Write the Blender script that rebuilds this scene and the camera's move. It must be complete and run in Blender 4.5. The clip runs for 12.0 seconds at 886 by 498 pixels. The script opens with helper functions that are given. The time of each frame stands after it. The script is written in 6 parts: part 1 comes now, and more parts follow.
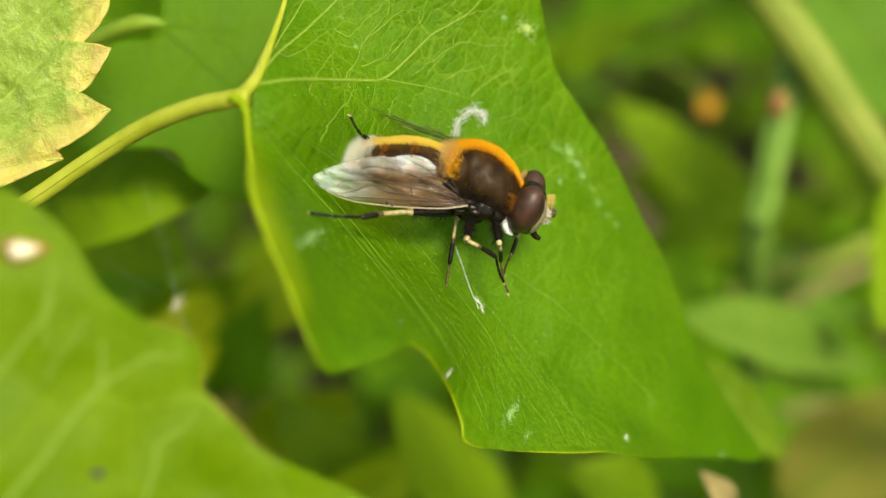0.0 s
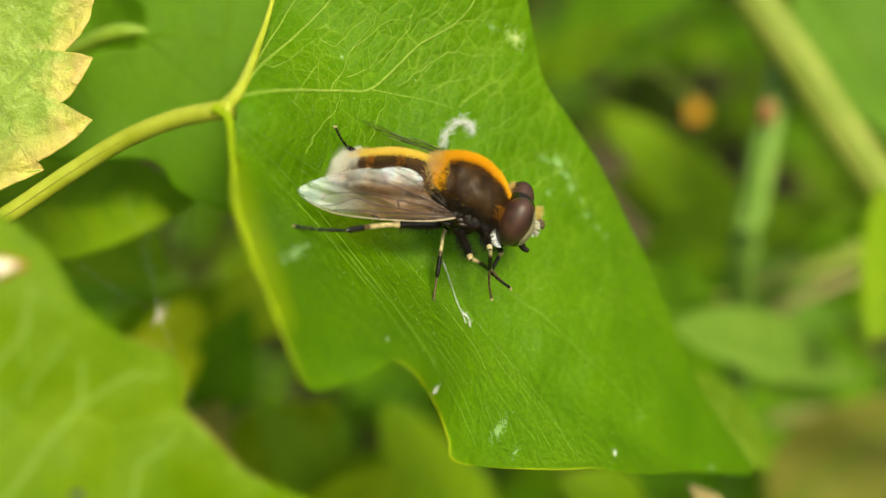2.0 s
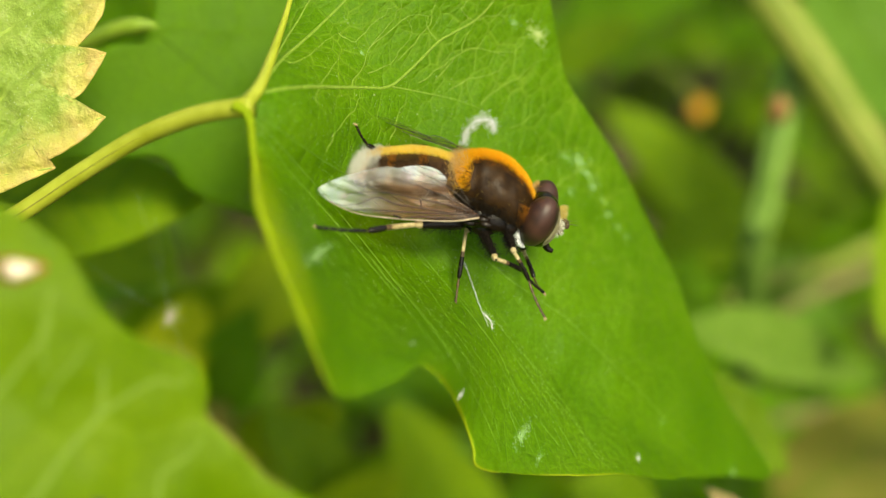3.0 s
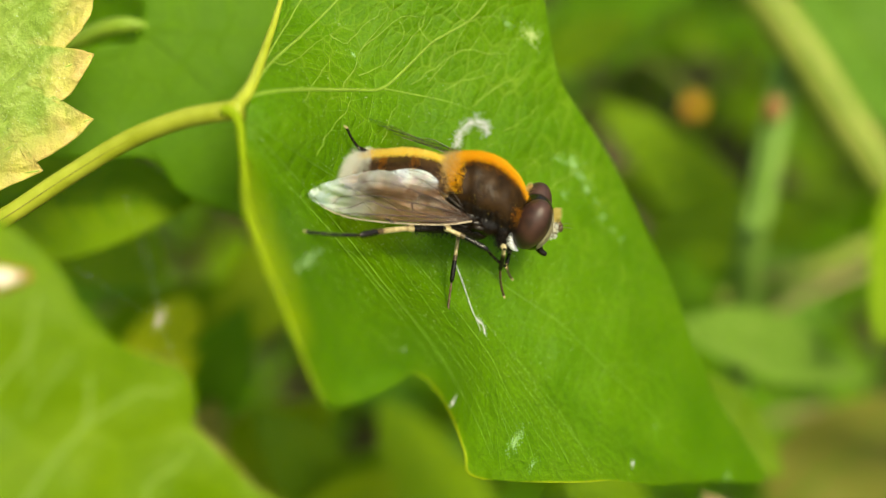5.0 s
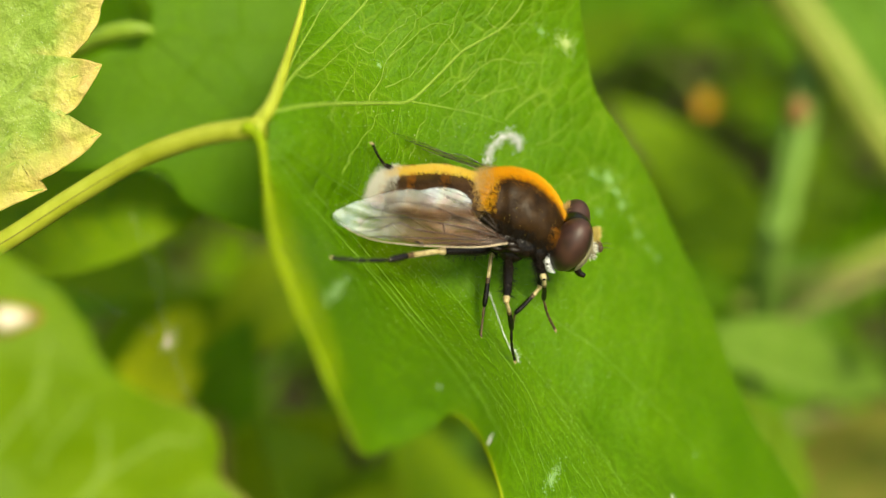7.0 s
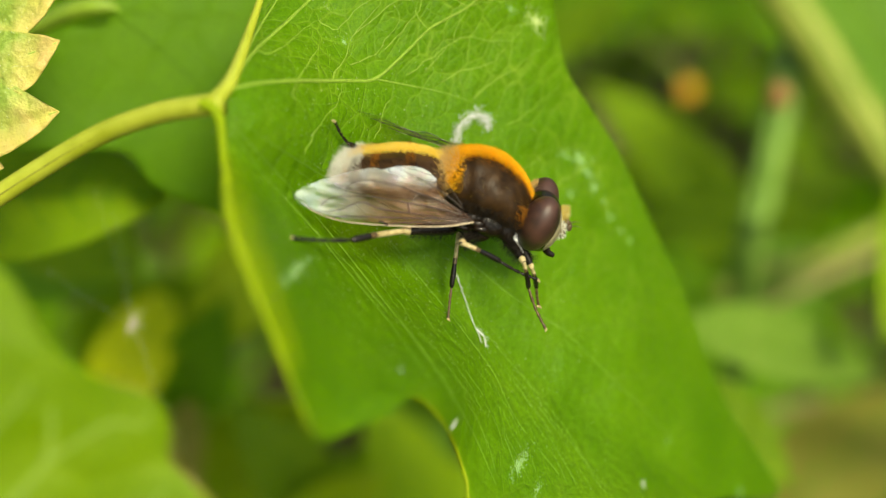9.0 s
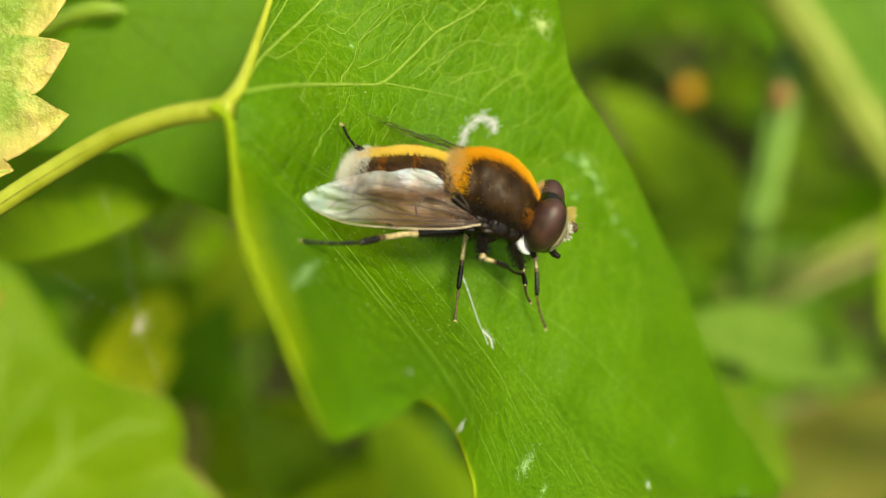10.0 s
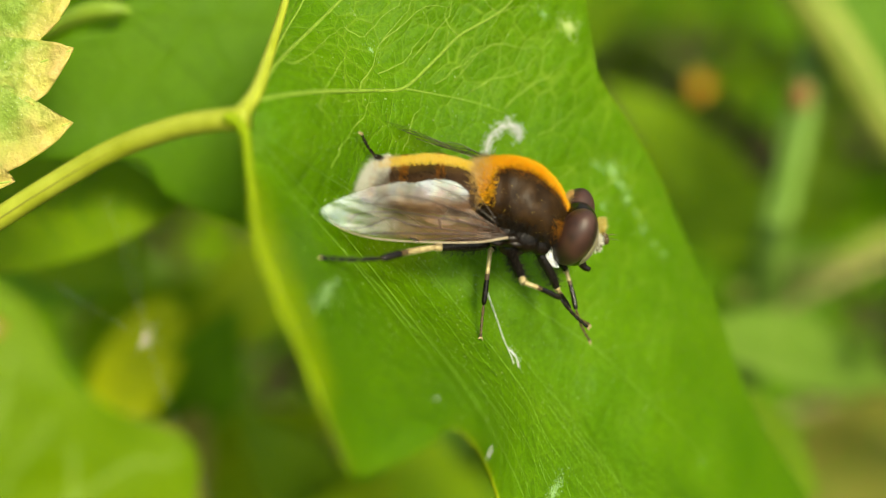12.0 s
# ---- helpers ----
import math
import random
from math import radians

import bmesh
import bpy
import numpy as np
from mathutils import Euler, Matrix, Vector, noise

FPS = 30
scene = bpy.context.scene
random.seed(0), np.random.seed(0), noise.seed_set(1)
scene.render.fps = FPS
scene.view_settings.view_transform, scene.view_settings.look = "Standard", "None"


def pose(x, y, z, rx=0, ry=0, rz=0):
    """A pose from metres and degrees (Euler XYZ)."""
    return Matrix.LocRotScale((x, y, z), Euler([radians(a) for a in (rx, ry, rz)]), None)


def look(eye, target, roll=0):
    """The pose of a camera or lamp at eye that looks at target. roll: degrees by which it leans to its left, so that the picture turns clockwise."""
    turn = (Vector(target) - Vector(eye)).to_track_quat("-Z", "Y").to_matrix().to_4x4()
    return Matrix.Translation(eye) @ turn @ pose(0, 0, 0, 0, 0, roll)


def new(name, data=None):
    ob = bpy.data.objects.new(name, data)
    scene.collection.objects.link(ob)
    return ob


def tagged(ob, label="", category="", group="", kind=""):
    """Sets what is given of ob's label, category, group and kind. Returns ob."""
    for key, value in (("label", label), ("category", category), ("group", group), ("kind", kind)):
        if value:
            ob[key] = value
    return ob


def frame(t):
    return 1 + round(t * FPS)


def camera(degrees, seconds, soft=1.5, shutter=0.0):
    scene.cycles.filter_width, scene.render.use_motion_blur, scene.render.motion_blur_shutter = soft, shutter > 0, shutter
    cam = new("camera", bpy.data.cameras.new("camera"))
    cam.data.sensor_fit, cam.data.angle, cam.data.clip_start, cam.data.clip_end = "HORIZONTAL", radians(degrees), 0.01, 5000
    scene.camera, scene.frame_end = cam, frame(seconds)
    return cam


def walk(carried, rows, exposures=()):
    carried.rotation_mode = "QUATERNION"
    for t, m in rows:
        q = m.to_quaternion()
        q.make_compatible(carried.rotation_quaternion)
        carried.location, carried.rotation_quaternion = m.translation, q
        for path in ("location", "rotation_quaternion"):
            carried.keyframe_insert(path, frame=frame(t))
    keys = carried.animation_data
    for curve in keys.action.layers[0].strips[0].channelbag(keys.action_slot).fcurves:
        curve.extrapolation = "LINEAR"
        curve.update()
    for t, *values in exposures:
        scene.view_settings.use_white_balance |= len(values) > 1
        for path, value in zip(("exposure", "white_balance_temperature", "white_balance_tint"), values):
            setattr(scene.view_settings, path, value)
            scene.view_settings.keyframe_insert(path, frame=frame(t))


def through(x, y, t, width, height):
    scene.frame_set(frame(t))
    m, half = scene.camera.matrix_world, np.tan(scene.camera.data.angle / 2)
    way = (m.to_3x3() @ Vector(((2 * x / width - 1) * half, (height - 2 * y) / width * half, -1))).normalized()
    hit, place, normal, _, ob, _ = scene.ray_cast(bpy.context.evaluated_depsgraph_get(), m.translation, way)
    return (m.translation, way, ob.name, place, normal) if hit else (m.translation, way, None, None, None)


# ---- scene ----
from mathutils import Quaternion

# A hoverfly cleaning its legs on a bindweed leaf, seen from a hand's width away.
cam = camera(34, 12.0, 1.2)
PATH = [
    (0, (0.00000, -0.00000, 0.26000), (0.00000, 0.06010, 0.19990), 0.00),
    (0.5, (-0.00026, -0.00005, 0.26047), (0.00012, 0.06016, 0.20047), 0.27),
    (1, (0.00029, -0.00011, 0.26034), (0.00079, 0.06017, 0.20042), 0.38),
    (1.5, (-0.00032, 0.00052, 0.26025), (0.00038, 0.06072, 0.20025), 0.57),
    (2, (-0.00008, 0.00139, 0.25956), (0.00076, 0.06158, 0.19954), 0.66),
    (2.5, (-0.00114, 0.00238, 0.25884), (-0.00002, 0.06244, 0.19870), 0.95),
    (3, (-0.00199, 0.00304, 0.25838), (-0.00047, 0.06301, 0.19816), 1.20),
    (5, (-0.00190, 0.00416, 0.25813), (0.00000, 0.06385, 0.19764), 1.54),
    (5.5, (-0.00199, 0.00456, 0.25764), (0.00002, 0.06418, 0.19708), 1.71),
    (6, (-0.00184, 0.00504, 0.25724), (0.00016, 0.06469, 0.19671), 1.66),
    (6.5, (-0.00331, 0.00648, 0.25701), (-0.00104, 0.06602, 0.19638), 1.88),
    (7, (-0.00410, 0.00913, 0.25577), (-0.00151, 0.06831, 0.19480), 2.01),
    (7.2, (-0.00412, 0.00996, 0.25557), (-0.00164, 0.06899, 0.19446), 1.93),
    (9, (-0.00281, 0.00989, 0.25443), (0.00038, 0.06858, 0.19303), 2.61),
    (9.5, (-0.00280, 0.00957, 0.25492), (0.00036, 0.06831, 0.19356), 2.58),
    (10, (-0.00331, 0.00972, 0.25497), (0.00002, 0.06831, 0.19348), 2.76),
    (10.5, (-0.00319, 0.00997, 0.25517), (0.00017, 0.06846, 0.19359), 2.70),
    (11, (-0.00324, 0.01036, 0.25422), (0.00014, 0.06886, 0.19264), 2.77),
    (11.5, (-0.00387, 0.01147, 0.25397), (-0.00033, 0.06986, 0.19230), 2.84),
    (12, (-0.00459, 0.01317, 0.25300), (-0.00100, 0.07139, 0.19118), 2.93),
]
walk(cam, [(t, look(e, g, r)) for t, e, g, r in PATH], ((0, 0.55, 7700, -2), (12, 0.60, 7700, -2)))
MM = 0.001

# The plants grow on a slope: x along it, y up it, z out of it, in millimetres.
BANK = pose(0, 0.06081, 0.19919, 45)


def bank(x, y, z):
    return BANK @ Vector((x * MM, y * MM, z * MM))


# ---------------------------------------------------------------- fly's place
def basis(origin, forward, up):
    f = Vector(forward).normalized()
    u = Vector(up)
    u = (u - f * u.dot(f)).normalized()
    l = u.cross(f)
    return Matrix.Translation(origin) @ Matrix((f, l, u)).transposed().to_4x4()


FLY = BANK @ basis(Vector((2.2, 4.05, 0.6)) * MM, (0.98, -0.165, 0.0), (0.14, 0.93, 0.36))
cam.data.dof.use_dof = True
cam.data.dof.aperture_fstop = 19.5
cam.data.dof.focus_distance = 0.078

# ---------------------------------------------------------------- light
world = bpy.data.worlds.new("sky")
scene.world = world
world.use_nodes = True
wn = world.node_tree.nodes
sky = wn.new("ShaderNodeTexSky")
sky.sky_type, sky.sun_disc = "NISHITA", False
sky.dust_density, sky.ozone_density = 4.0, 0.6
SUN_ELEVATION, SUN_BEARING = 61, 148
sky.sun_elevation, sky.sun_rotation = radians(SUN_ELEVATION), radians(SUN_BEARING)
world.node_tree.links.new(sky.outputs[0], wn["Background"].inputs[0])
wn["Background"].inputs[1].default_value = 0.15
sun = new("sun", bpy.data.lights.new("sun", "SUN"))
sun.data.energy, sun.data.angle, sun.data.color = 3.25, radians(14), (1.0, 0.94, 0.82)
b, e = radians(SUN_BEARING), radians(SUN_ELEVATION)
sun.matrix_world = look((0, 0, 3), Vector((0, 0, 3)) - Vector((math.sin(b) * math.cos(e), math.cos(b) * math.cos(e), math.sin(e))))


# ---------------------------------------------------------------- materials
class Mat:
    """A small builder for node materials in object space, in millimetres."""

    def __init__(self, name):
        self.m = bpy.data.materials.new(name)
        self.m.use_nodes = True
        self.nodes, self.links = self.m.node_tree.nodes, self.m.node_tree.links
        self.bsdf = self.nodes["Principled BSDF"]
        self.out = self.nodes["Material Output"]
        coord = self.nodes.new("ShaderNodeTexCoord")
        scale = self.nodes.new("ShaderNodeVectorMath")
        scale.operation = "SCALE"
        scale.inputs["Scale"].default_value = 1000.0
        self.link(coord.outputs["Object"], scale.inputs[0])
        self.mm = scale.outputs[0]

    def link(self, a, b):
        self.links.new(a, b)

    def set(self, **values):
        for key, value in values.items():
            self.bsdf.inputs[key.replace("_", " ")].default_value = value
        return self

    def noise(self, scale, detail=3.0, rough=0.6):
        n = self.nodes.new("ShaderNodeTexNoise")
        n.inputs["Scale"].default_value = scale
        n.inputs["Detail"].default_value = detail
        n.inputs["Roughness"].default_value = rough
        self.link(self.mm, n.inputs["Vector"])
        return n.outputs["Fac"]

    def net(self, scale, warp=0.4, feature="DISTANCE_TO_EDGE", stretch=(1, 1, 1)):
        v = self.nodes.new("ShaderNodeTexVoronoi")
        v.feature = feature
        v.inputs["Scale"].default_value = scale
        n = self.nodes.new("ShaderNodeTexNoise")
        n.inputs["Scale"].default_value = scale * 0.9
        self.link(self.mm, n.inputs["Vector"])
        add = self.nodes.new("ShaderNodeVectorMath")
        add.operation = "MULTIPLY_ADD"
        self.link(n.outputs["Color"], add.inputs[0])
        add.inputs[1].default_value = (warp, warp, warp)
        self.link(self.mm, add.inputs[2])
        long = self.nodes.new("ShaderNodeVectorMath")
        long.operation = "MULTIPLY"
        long.inputs[1].default_value = stretch
        self.link(add.outputs[0], long.inputs[0])
        self.link(long.outputs[0], v.inputs["Vector"])
        return v.outputs["Distance"]

    def ramp(self, fac, *stops):
        r = self.nodes.new("ShaderNodeValToRGB")
        while len(r.color_ramp.elements) < len(stops):
            r.color_ramp.elements.new(0.5)
        for e, (p, c) in zip(r.color_ramp.elements, stops):
            e.position = p
            e.color = (*c, 1) if len(c) == 3 else c
        self.link(fac, r.inputs[0])
        return r.outputs[0]

    def mix(self, fac, a, b, blend="MIX"):
        x = self.nodes.new("ShaderNodeMix")
        x.data_type, x.blend_type = "RGBA", blend
        for value, slot in ((fac, 0), (a, 6), (b, 7)):
            if isinstance(value, (int, float)):
                x.inputs[slot].default_value = value
            elif isinstance(value, tuple):
                x.inputs[slot].default_value = (*value, 1)
            else:
                self.link(value, x.inputs[slot])
        return x.outputs[2]

    def maths(self, op, a, b):
        x = self.nodes.new("ShaderNodeMath")
        x.operation = op
        for value, slot in ((a, 0), (b, 1)):
            if isinstance(value, (int, float)):
                x.inputs[slot].default_value = value
            else:
                self.link(value, x.inputs[slot])
        return x.outputs[0]

    def attribute(self, name):
        a = self.nodes.new("ShaderNodeAttribute")
        a.attribute_name = name
        return a.outputs["Fac"]

    def random(self):
        return self.nodes.new("ShaderNodeObjectInfo").outputs["Random"]

    def island(self):
        return self.nodes.new("ShaderNodeNewGeometry").outputs["Random Per Island"]

    def bump(self, height, strength, distance):
        b = self.nodes.new("ShaderNodeBump")
        b.inputs["Strength"].default_value = strength
        b.inputs["Distance"].default_value = distance * MM
        self.link(height, b.inputs["Height"])
        self.link(b.outputs[0], self.bsdf.inputs["Normal"])
        return b.outputs[0]

    def colour(self, socket):
        self.link(socket, self.bsdf.inputs["Base Color"])

    def translucent(self, socket, amount):
        """Lets light through, as a thin leaf does."""
        t = self.nodes.new("ShaderNodeBsdfTranslucent")
        self.link(socket, t.inputs["Color"])
        mix = self.nodes.new("ShaderNodeMixShader")
        mix.inputs[0].default_value = amount
        self.link(self.bsdf.outputs[0], mix.inputs[1])
        self.link(t.outputs[0], mix.inputs[2])
        self.link(mix.outputs[0], self.out.inputs["Surface"])


def leaf_material(name, dark, light, vein, through, amount=0.45, net=0.5, vein_strength=0.6, rough=0.5, edge=None, stretch=(1, 1, 1), fade=None, rim=None, fleck=0.2, relief_by=0.7, gloss=0.16):
    m = Mat(name)
    big = m.noise(0.16, 3)
    fine = m.noise(2.2, 4)
    base = m.ramp(m.maths("ADD", m.maths("MULTIPLY", big, 0.7), m.maths("MULTIPLY", fine, 0.3)), (0.3, dark), (0.7, light))
    mottle = m.maths("ADD", m.maths("MULTIPLY", m.noise(4.5, 3, 0.7), 0.6), m.maths("MULTIPLY", m.noise(11.0, 2, 0.7), 0.4))
    flecks = m.ramp(mottle, (0.34, (1 - fleck, 1 - fleck * 0.9, 1 - fleck * 1.1)), (0.66, (1 + fleck, 1 + fleck * 0.85, 1 + fleck * 1.2)))
    base = m.mix(1.0, base, flecks, "MULTIPLY")
    cells = m.net(net, 0.35, stretch=stretch)
    small = m.net(net * (2.1 if fade else 3.3), 0.2, stretch=stretch)
    line = m.ramp(cells, (0.0, (1, 1, 1)), (0.018, (0.65, 0.65, 0.65)), (0.055, (0, 0, 0)))
    thin = m.ramp(small, (0.0, (1, 1, 1)), (0.07, (0, 0, 0)))
    both = m.maths("MAXIMUM", line, m.maths("MULTIPLY", thin, 0.6 if fade else 0.35))
    patchy = m.maths("MULTIPLY", both, m.ramp(m.noise(0.22, 2), (0.38, (0.1 * vein_strength,) * 3), (0.68, (vein_strength,) * 3)))
    if fade:
        sep = m.nodes.new("ShaderNodeSeparateXYZ")
        m.link(m.mm, sep.inputs[0])
        place = m.maths("ADD", m.maths("MULTIPLY", sep.outputs[0], fade[0]), m.maths("MULTIPLY", sep.outputs[1], fade[1]))
        both = m.maths("MULTIPLY", both, m.ramp(m.maths("ADD", place, fade[2]), (0.0, (0.32,) * 3), (1.0, (1, 1, 1))))
        patchy = m.maths("MULTIPLY", both, m.ramp(m.noise(0.22, 2), (0.36, (0.2 * vein_strength,) * 3), (0.64, (vein_strength,) * 3)))
    col = m.mix(patchy, base, vein)
    if edge:
        ring = m.maths("ADD", m.attribute("ring"), m.maths("MULTIPLY", m.maths("SUBTRACT", m.noise(0.55, 4), 0.5), edge[2]))
        col = m.mix(m.ramp(ring, (edge[0], (0, 0, 0)), (edge[1], (1, 1, 1))), col, m.ramp(m.noise(0.9, 3), (0.35, edge[3]), (0.65, edge[4])))
    # paints the backlit glow of the folded lobe's edge into the colour
    if rim:
        sep = m.nodes.new("ShaderNodeSeparateXYZ")
        m.link(m.mm, sep.inputs[0])
        low = m.maths("MULTIPLY", m.ramp(m.maths("ADD", m.maths("MULTIPLY", sep.outputs[1], -0.4), -0.2), (0.0, (0, 0, 0)), (1.0, (1, 1, 1))), m.ramp(m.maths("MULTIPLY", sep.outputs[0], 0.1), (0.85, (1, 1, 1)), (1.0, (0.08, 0.08, 0.08))))
        ring = m.maths("ADD", m.attribute("ring"), m.maths("MULTIPLY", m.maths("SUBTRACT", m.noise(0.5, 3), 0.5), 0.05))
        col = m.mix(m.maths("MULTIPLY", low, m.ramp(ring, (rim[0], (0, 0, 0)), (rim[1], (1, 1, 1)))), col, rim[2])
    m.colour(col)
    m.set(Roughness=rough, Specular_IOR_Level=gloss)
    fine_relief = m.maths("ADD", m.maths("MULTIPLY", m.noise(3.0, 3), 0.35), m.maths("MULTIPLY", m.noise(9.0, 2), 0.22))
    relief = m.maths("SUBTRACT", fine_relief, m.maths("MULTIPLY", both, 0.12 if fade else 0.5))
    if fade:
        # the blade bulges a little between its veins
        puffy = m.maths("ADD", m.ramp(cells, (0.0, (0, 0, 0)), (0.32, (1, 1, 1))), m.maths("MULTIPLY", m.ramp(small, (0.0, (0, 0, 0)), (0.3, (1, 1, 1))), 0.4))
        relief = m.maths("ADD", relief, m.maths("MULTIPLY", puffy, 0.36))
    m.bump(m.maths("ADD", m.noise(1.9, 2), m.maths("MULTIPLY", m.noise(6.0, 2), 0.35)) if edge else relief, 0.9 if edge else relief_by, 0.25 if edge else 0.20)
    m.translucent(m.mix(0.5, col, m.mix(0.7, through, flecks, "MULTIPLY")), amount)
    return m.m


# rim: yellow-green tint that stands for light through the folded lobe's edge
GREEN = leaf_material("bindweed leaf", (0.088, 0.230, 0.004), (0.142, 0.306, 0.006), (0.36, 0.52, 0.05), (0.33, 0.63, 0.006), amount=0.52, net=0.62, vein_strength=0.44, rough=0.46, stretch=(1.1, 0.75, 1), fleck=0.26, relief_by=1.0, gloss=0.20, fade=(-0.02, 0.15, 0.25), rim=(0.91, 1.0, (0.36, 0.48, 0.012)))
GREEN_NEAR = leaf_material("young bindweed leaf", (0.112, 0.225, 0.003), (0.190, 0.305, 0.004), (0.30, 0.46, 0.03), (0.38, 0.62, 0.007), amount=0.5, net=0.24, vein_strength=0.5, rough=0.42, fleck=0.2, relief_by=0.6, gloss=0.15)
GREEN_BACK = leaf_material("shaded bindweed leaf", (0.092, 0.22, 0.006), (0.135, 0.29, 0.009), (0.19, 0.34, 0.03), (0.34, 0.62, 0.01), amount=0.5, net=0.3, vein_strength=0.3)
SERRATE = leaf_material("yellowing toothed leaf", (0.21, 0.34, 0.035), (0.35, 0.47, 0.09), (0.46, 0.54, 0.16), (0.5, 0.66, 0.06), amount=0.4, net=0.6, vein_strength=0.6, rough=0.42, edge=(0.70, 1.0, 0.40, (0.70, 0.62, 0.15), (0.74, 0.55, 0.20), 1.0), fleck=0.20, gloss=0.3)
YELLOW_LEAF = leaf_material("yellowed leaf", (0.40, 0.50, 0.008), (0.52, 0.58, 0.012), (0.5, 0.56, 0.05), (0.62, 0.72, 0.012), net=0.4, vein_strength=0.3)
DRY_LEAF = leaf_material("olive brown dying leaf", (0.17, 0.19, 0.025), (0.26, 0.26, 0.045), (0.36, 0.3, 0.08), (0.45, 0.38, 0.05), amount=0.5, net=0.3, vein_strength=0.3)
# lighter copy of the lime leaf: missing sunlight is put into its colour
BRIGHT_LEAF = leaf_material("sunlit lime leaf", (0.17, 0.31, 0.006), (0.24, 0.38, 0.010), (0.30, 0.42, 0.03), (0.42, 0.62, 0.010), amount=0.5, net=0.3, vein_strength=0.3)
LIME_LEAF = leaf_material("lime green leaf", (0.115, 0.225, 0.005), (0.17, 0.285, 0.008), (0.26, 0.38, 0.03), (0.36, 0.54, 0.008), amount=0.5, net=0.3, vein_strength=0.3)
BLUE_LEAF = leaf_material("cool green leaf", (0.10, 0.23, 0.02), (0.15, 0.30, 0.03), (0.25, 0.38, 0.08), (0.26, 0.50, 0.03), amount=0.5, net=0.3, vein_strength=0.3)


PALE_LEAF = leaf_material("pale cool green leaf", (0.15, 0.28, 0.03), (0.21, 0.35, 0.05), (0.28, 0.40, 0.08), (0.32, 0.54, 0.04), amount=0.5, net=0.3, vein_strength=0.3)


# olive, with the colour lightened to make up for deep shade
OLIVE_LEAF = leaf_material("lightened olive leaf", (0.23, 0.36, 0.008), (0.32, 0.43, 0.012), (0.40, 0.46, 0.03), (0.52, 0.64, 0.012), amount=0.5, net=0.3, vein_strength=0.3)


def plain(name, a, b, scale, rough, bump=0.0, spec=0.4, metal=0.0):
    m = Mat(name)
    n = m.noise(scale, 4)
    m.colour(m.ramp(n, (0.3, a), (0.7, b)))
    m.set(Roughness=rough, Specular_IOR_Level=spec, Metallic=metal)
    if bump:
        m.bump(m.noise(scale * 3, 3), 0.6, bump)
    return m.m


STEM = plain("pale green stalk", (0.24, 0.28, 0.012), (0.36, 0.40, 0.040), 0.45, 0.42, 0.06)
STEM_GREEN = plain("green stalk", (0.12, 0.22, 0.012), (0.19, 0.29, 0.022), 0.3, 0.55)
STEM_BACK = plain("straw green stalk", (0.16, 0.21, 0.02), (0.23, 0.27, 0.04), 0.3, 0.6)
VEIN = leaf_material("leaf vein", (0.25, 0.41, 0.040), (0.33, 0.48, 0.075), (0.30, 0.44, 0.04), (0.40, 0.62, 0.03), amount=0.42, vein_strength=0.1)
VEIN_FINE = leaf_material("fine leaf vein", (0.15, 0.31, 0.022), (0.21, 0.38, 0.045), (0.18, 0.34, 0.02), (0.31, 0.60, 0.012), amount=0.45, vein_strength=0.1)
# paler than the blade, so that light on the edge is in its colour
MARGIN = leaf_material("leaf margin", (0.26, 0.38, 0.010), (0.34, 0.44, 0.016), (0.34, 0.44, 0.02), (0.45, 0.62, 0.01), amount=0.4, vein_strength=0.1)
VEIN_NEAR = leaf_material("pale leaf vein", (0.24, 0.40, 0.05), (0.31, 0.46, 0.08), (0.32, 0.46, 0.02), (0.46, 0.66, 0.012), amount=0.45, vein_strength=0.1)
SILK = plain("white silk and fluff", (0.70, 0.72, 0.68), (0.82, 0.82, 0.80), 6, 0.7)
DROPPING = plain("dried pale deposit", (0.17, 0.34, 0.08), (0.27, 0.43, 0.16), 3, 0.8)
SCAR = plain("bleached leaf scar", (0.75, 0.66, 0.42), (0.82, 0.76, 0.6), 1.5, 0.6)
GRAIN = plain("pale grains", (0.30, 0.42, 0.10), (0.46, 0.54, 0.22), 5, 0.6)
SCAR_RIM = plain("orange scar rim", (0.45, 0.22, 0.03), (0.55, 0.32, 0.05), 1.5, 0.6)
HUSK = plain("dry straw leaf", (0.20, 0.16, 0.06), (0.30, 0.24, 0.10), 0.8, 0.7)
DARK_SPECK = plain("dark grit", (0.03, 0.03, 0.02), (0.06, 0.06, 0.05), 3, 0.7)
PETAL = plain("orange petal", (0.40, 0.19, 0.004), (0.50, 0.26, 0.008), 0.8, 0.5)
NODE_PINK = plain("pink stalk node", (0.22, 0.10, 0.03), (0.28, 0.15, 0.05), 0.8, 0.5)

# the fly's surfaces
def thorax_material():
    m = Mat("dark brown thorax")
    sep = m.nodes.new("ShaderNodeSeparateXYZ")
    m.link(m.mm, sep.inputs[0])
    blotch = m.ramp(m.noise(1.1, 4), (0.3, (0.007, 0.0035, 0.0012)), (0.7, (0.038, 0.018, 0.004)))
    rear = m.maths("ADD", m.maths("MULTIPLY", sep.outputs[0], -0.8), m.maths("MULTIPLY", m.noise(1.5, 3), 0.4))
    m.colour(m.mix(m.ramp(rear, (1.35, (0, 0, 0)), (1.85, (1, 1, 1))), blotch, (0.34, 0.13, 0.01)))
    m.set(Roughness=0.42, Specular_IOR_Level=0.14)
    m.bump(m.noise(4.0, 3), 0.5, 0.06)
    return m.m


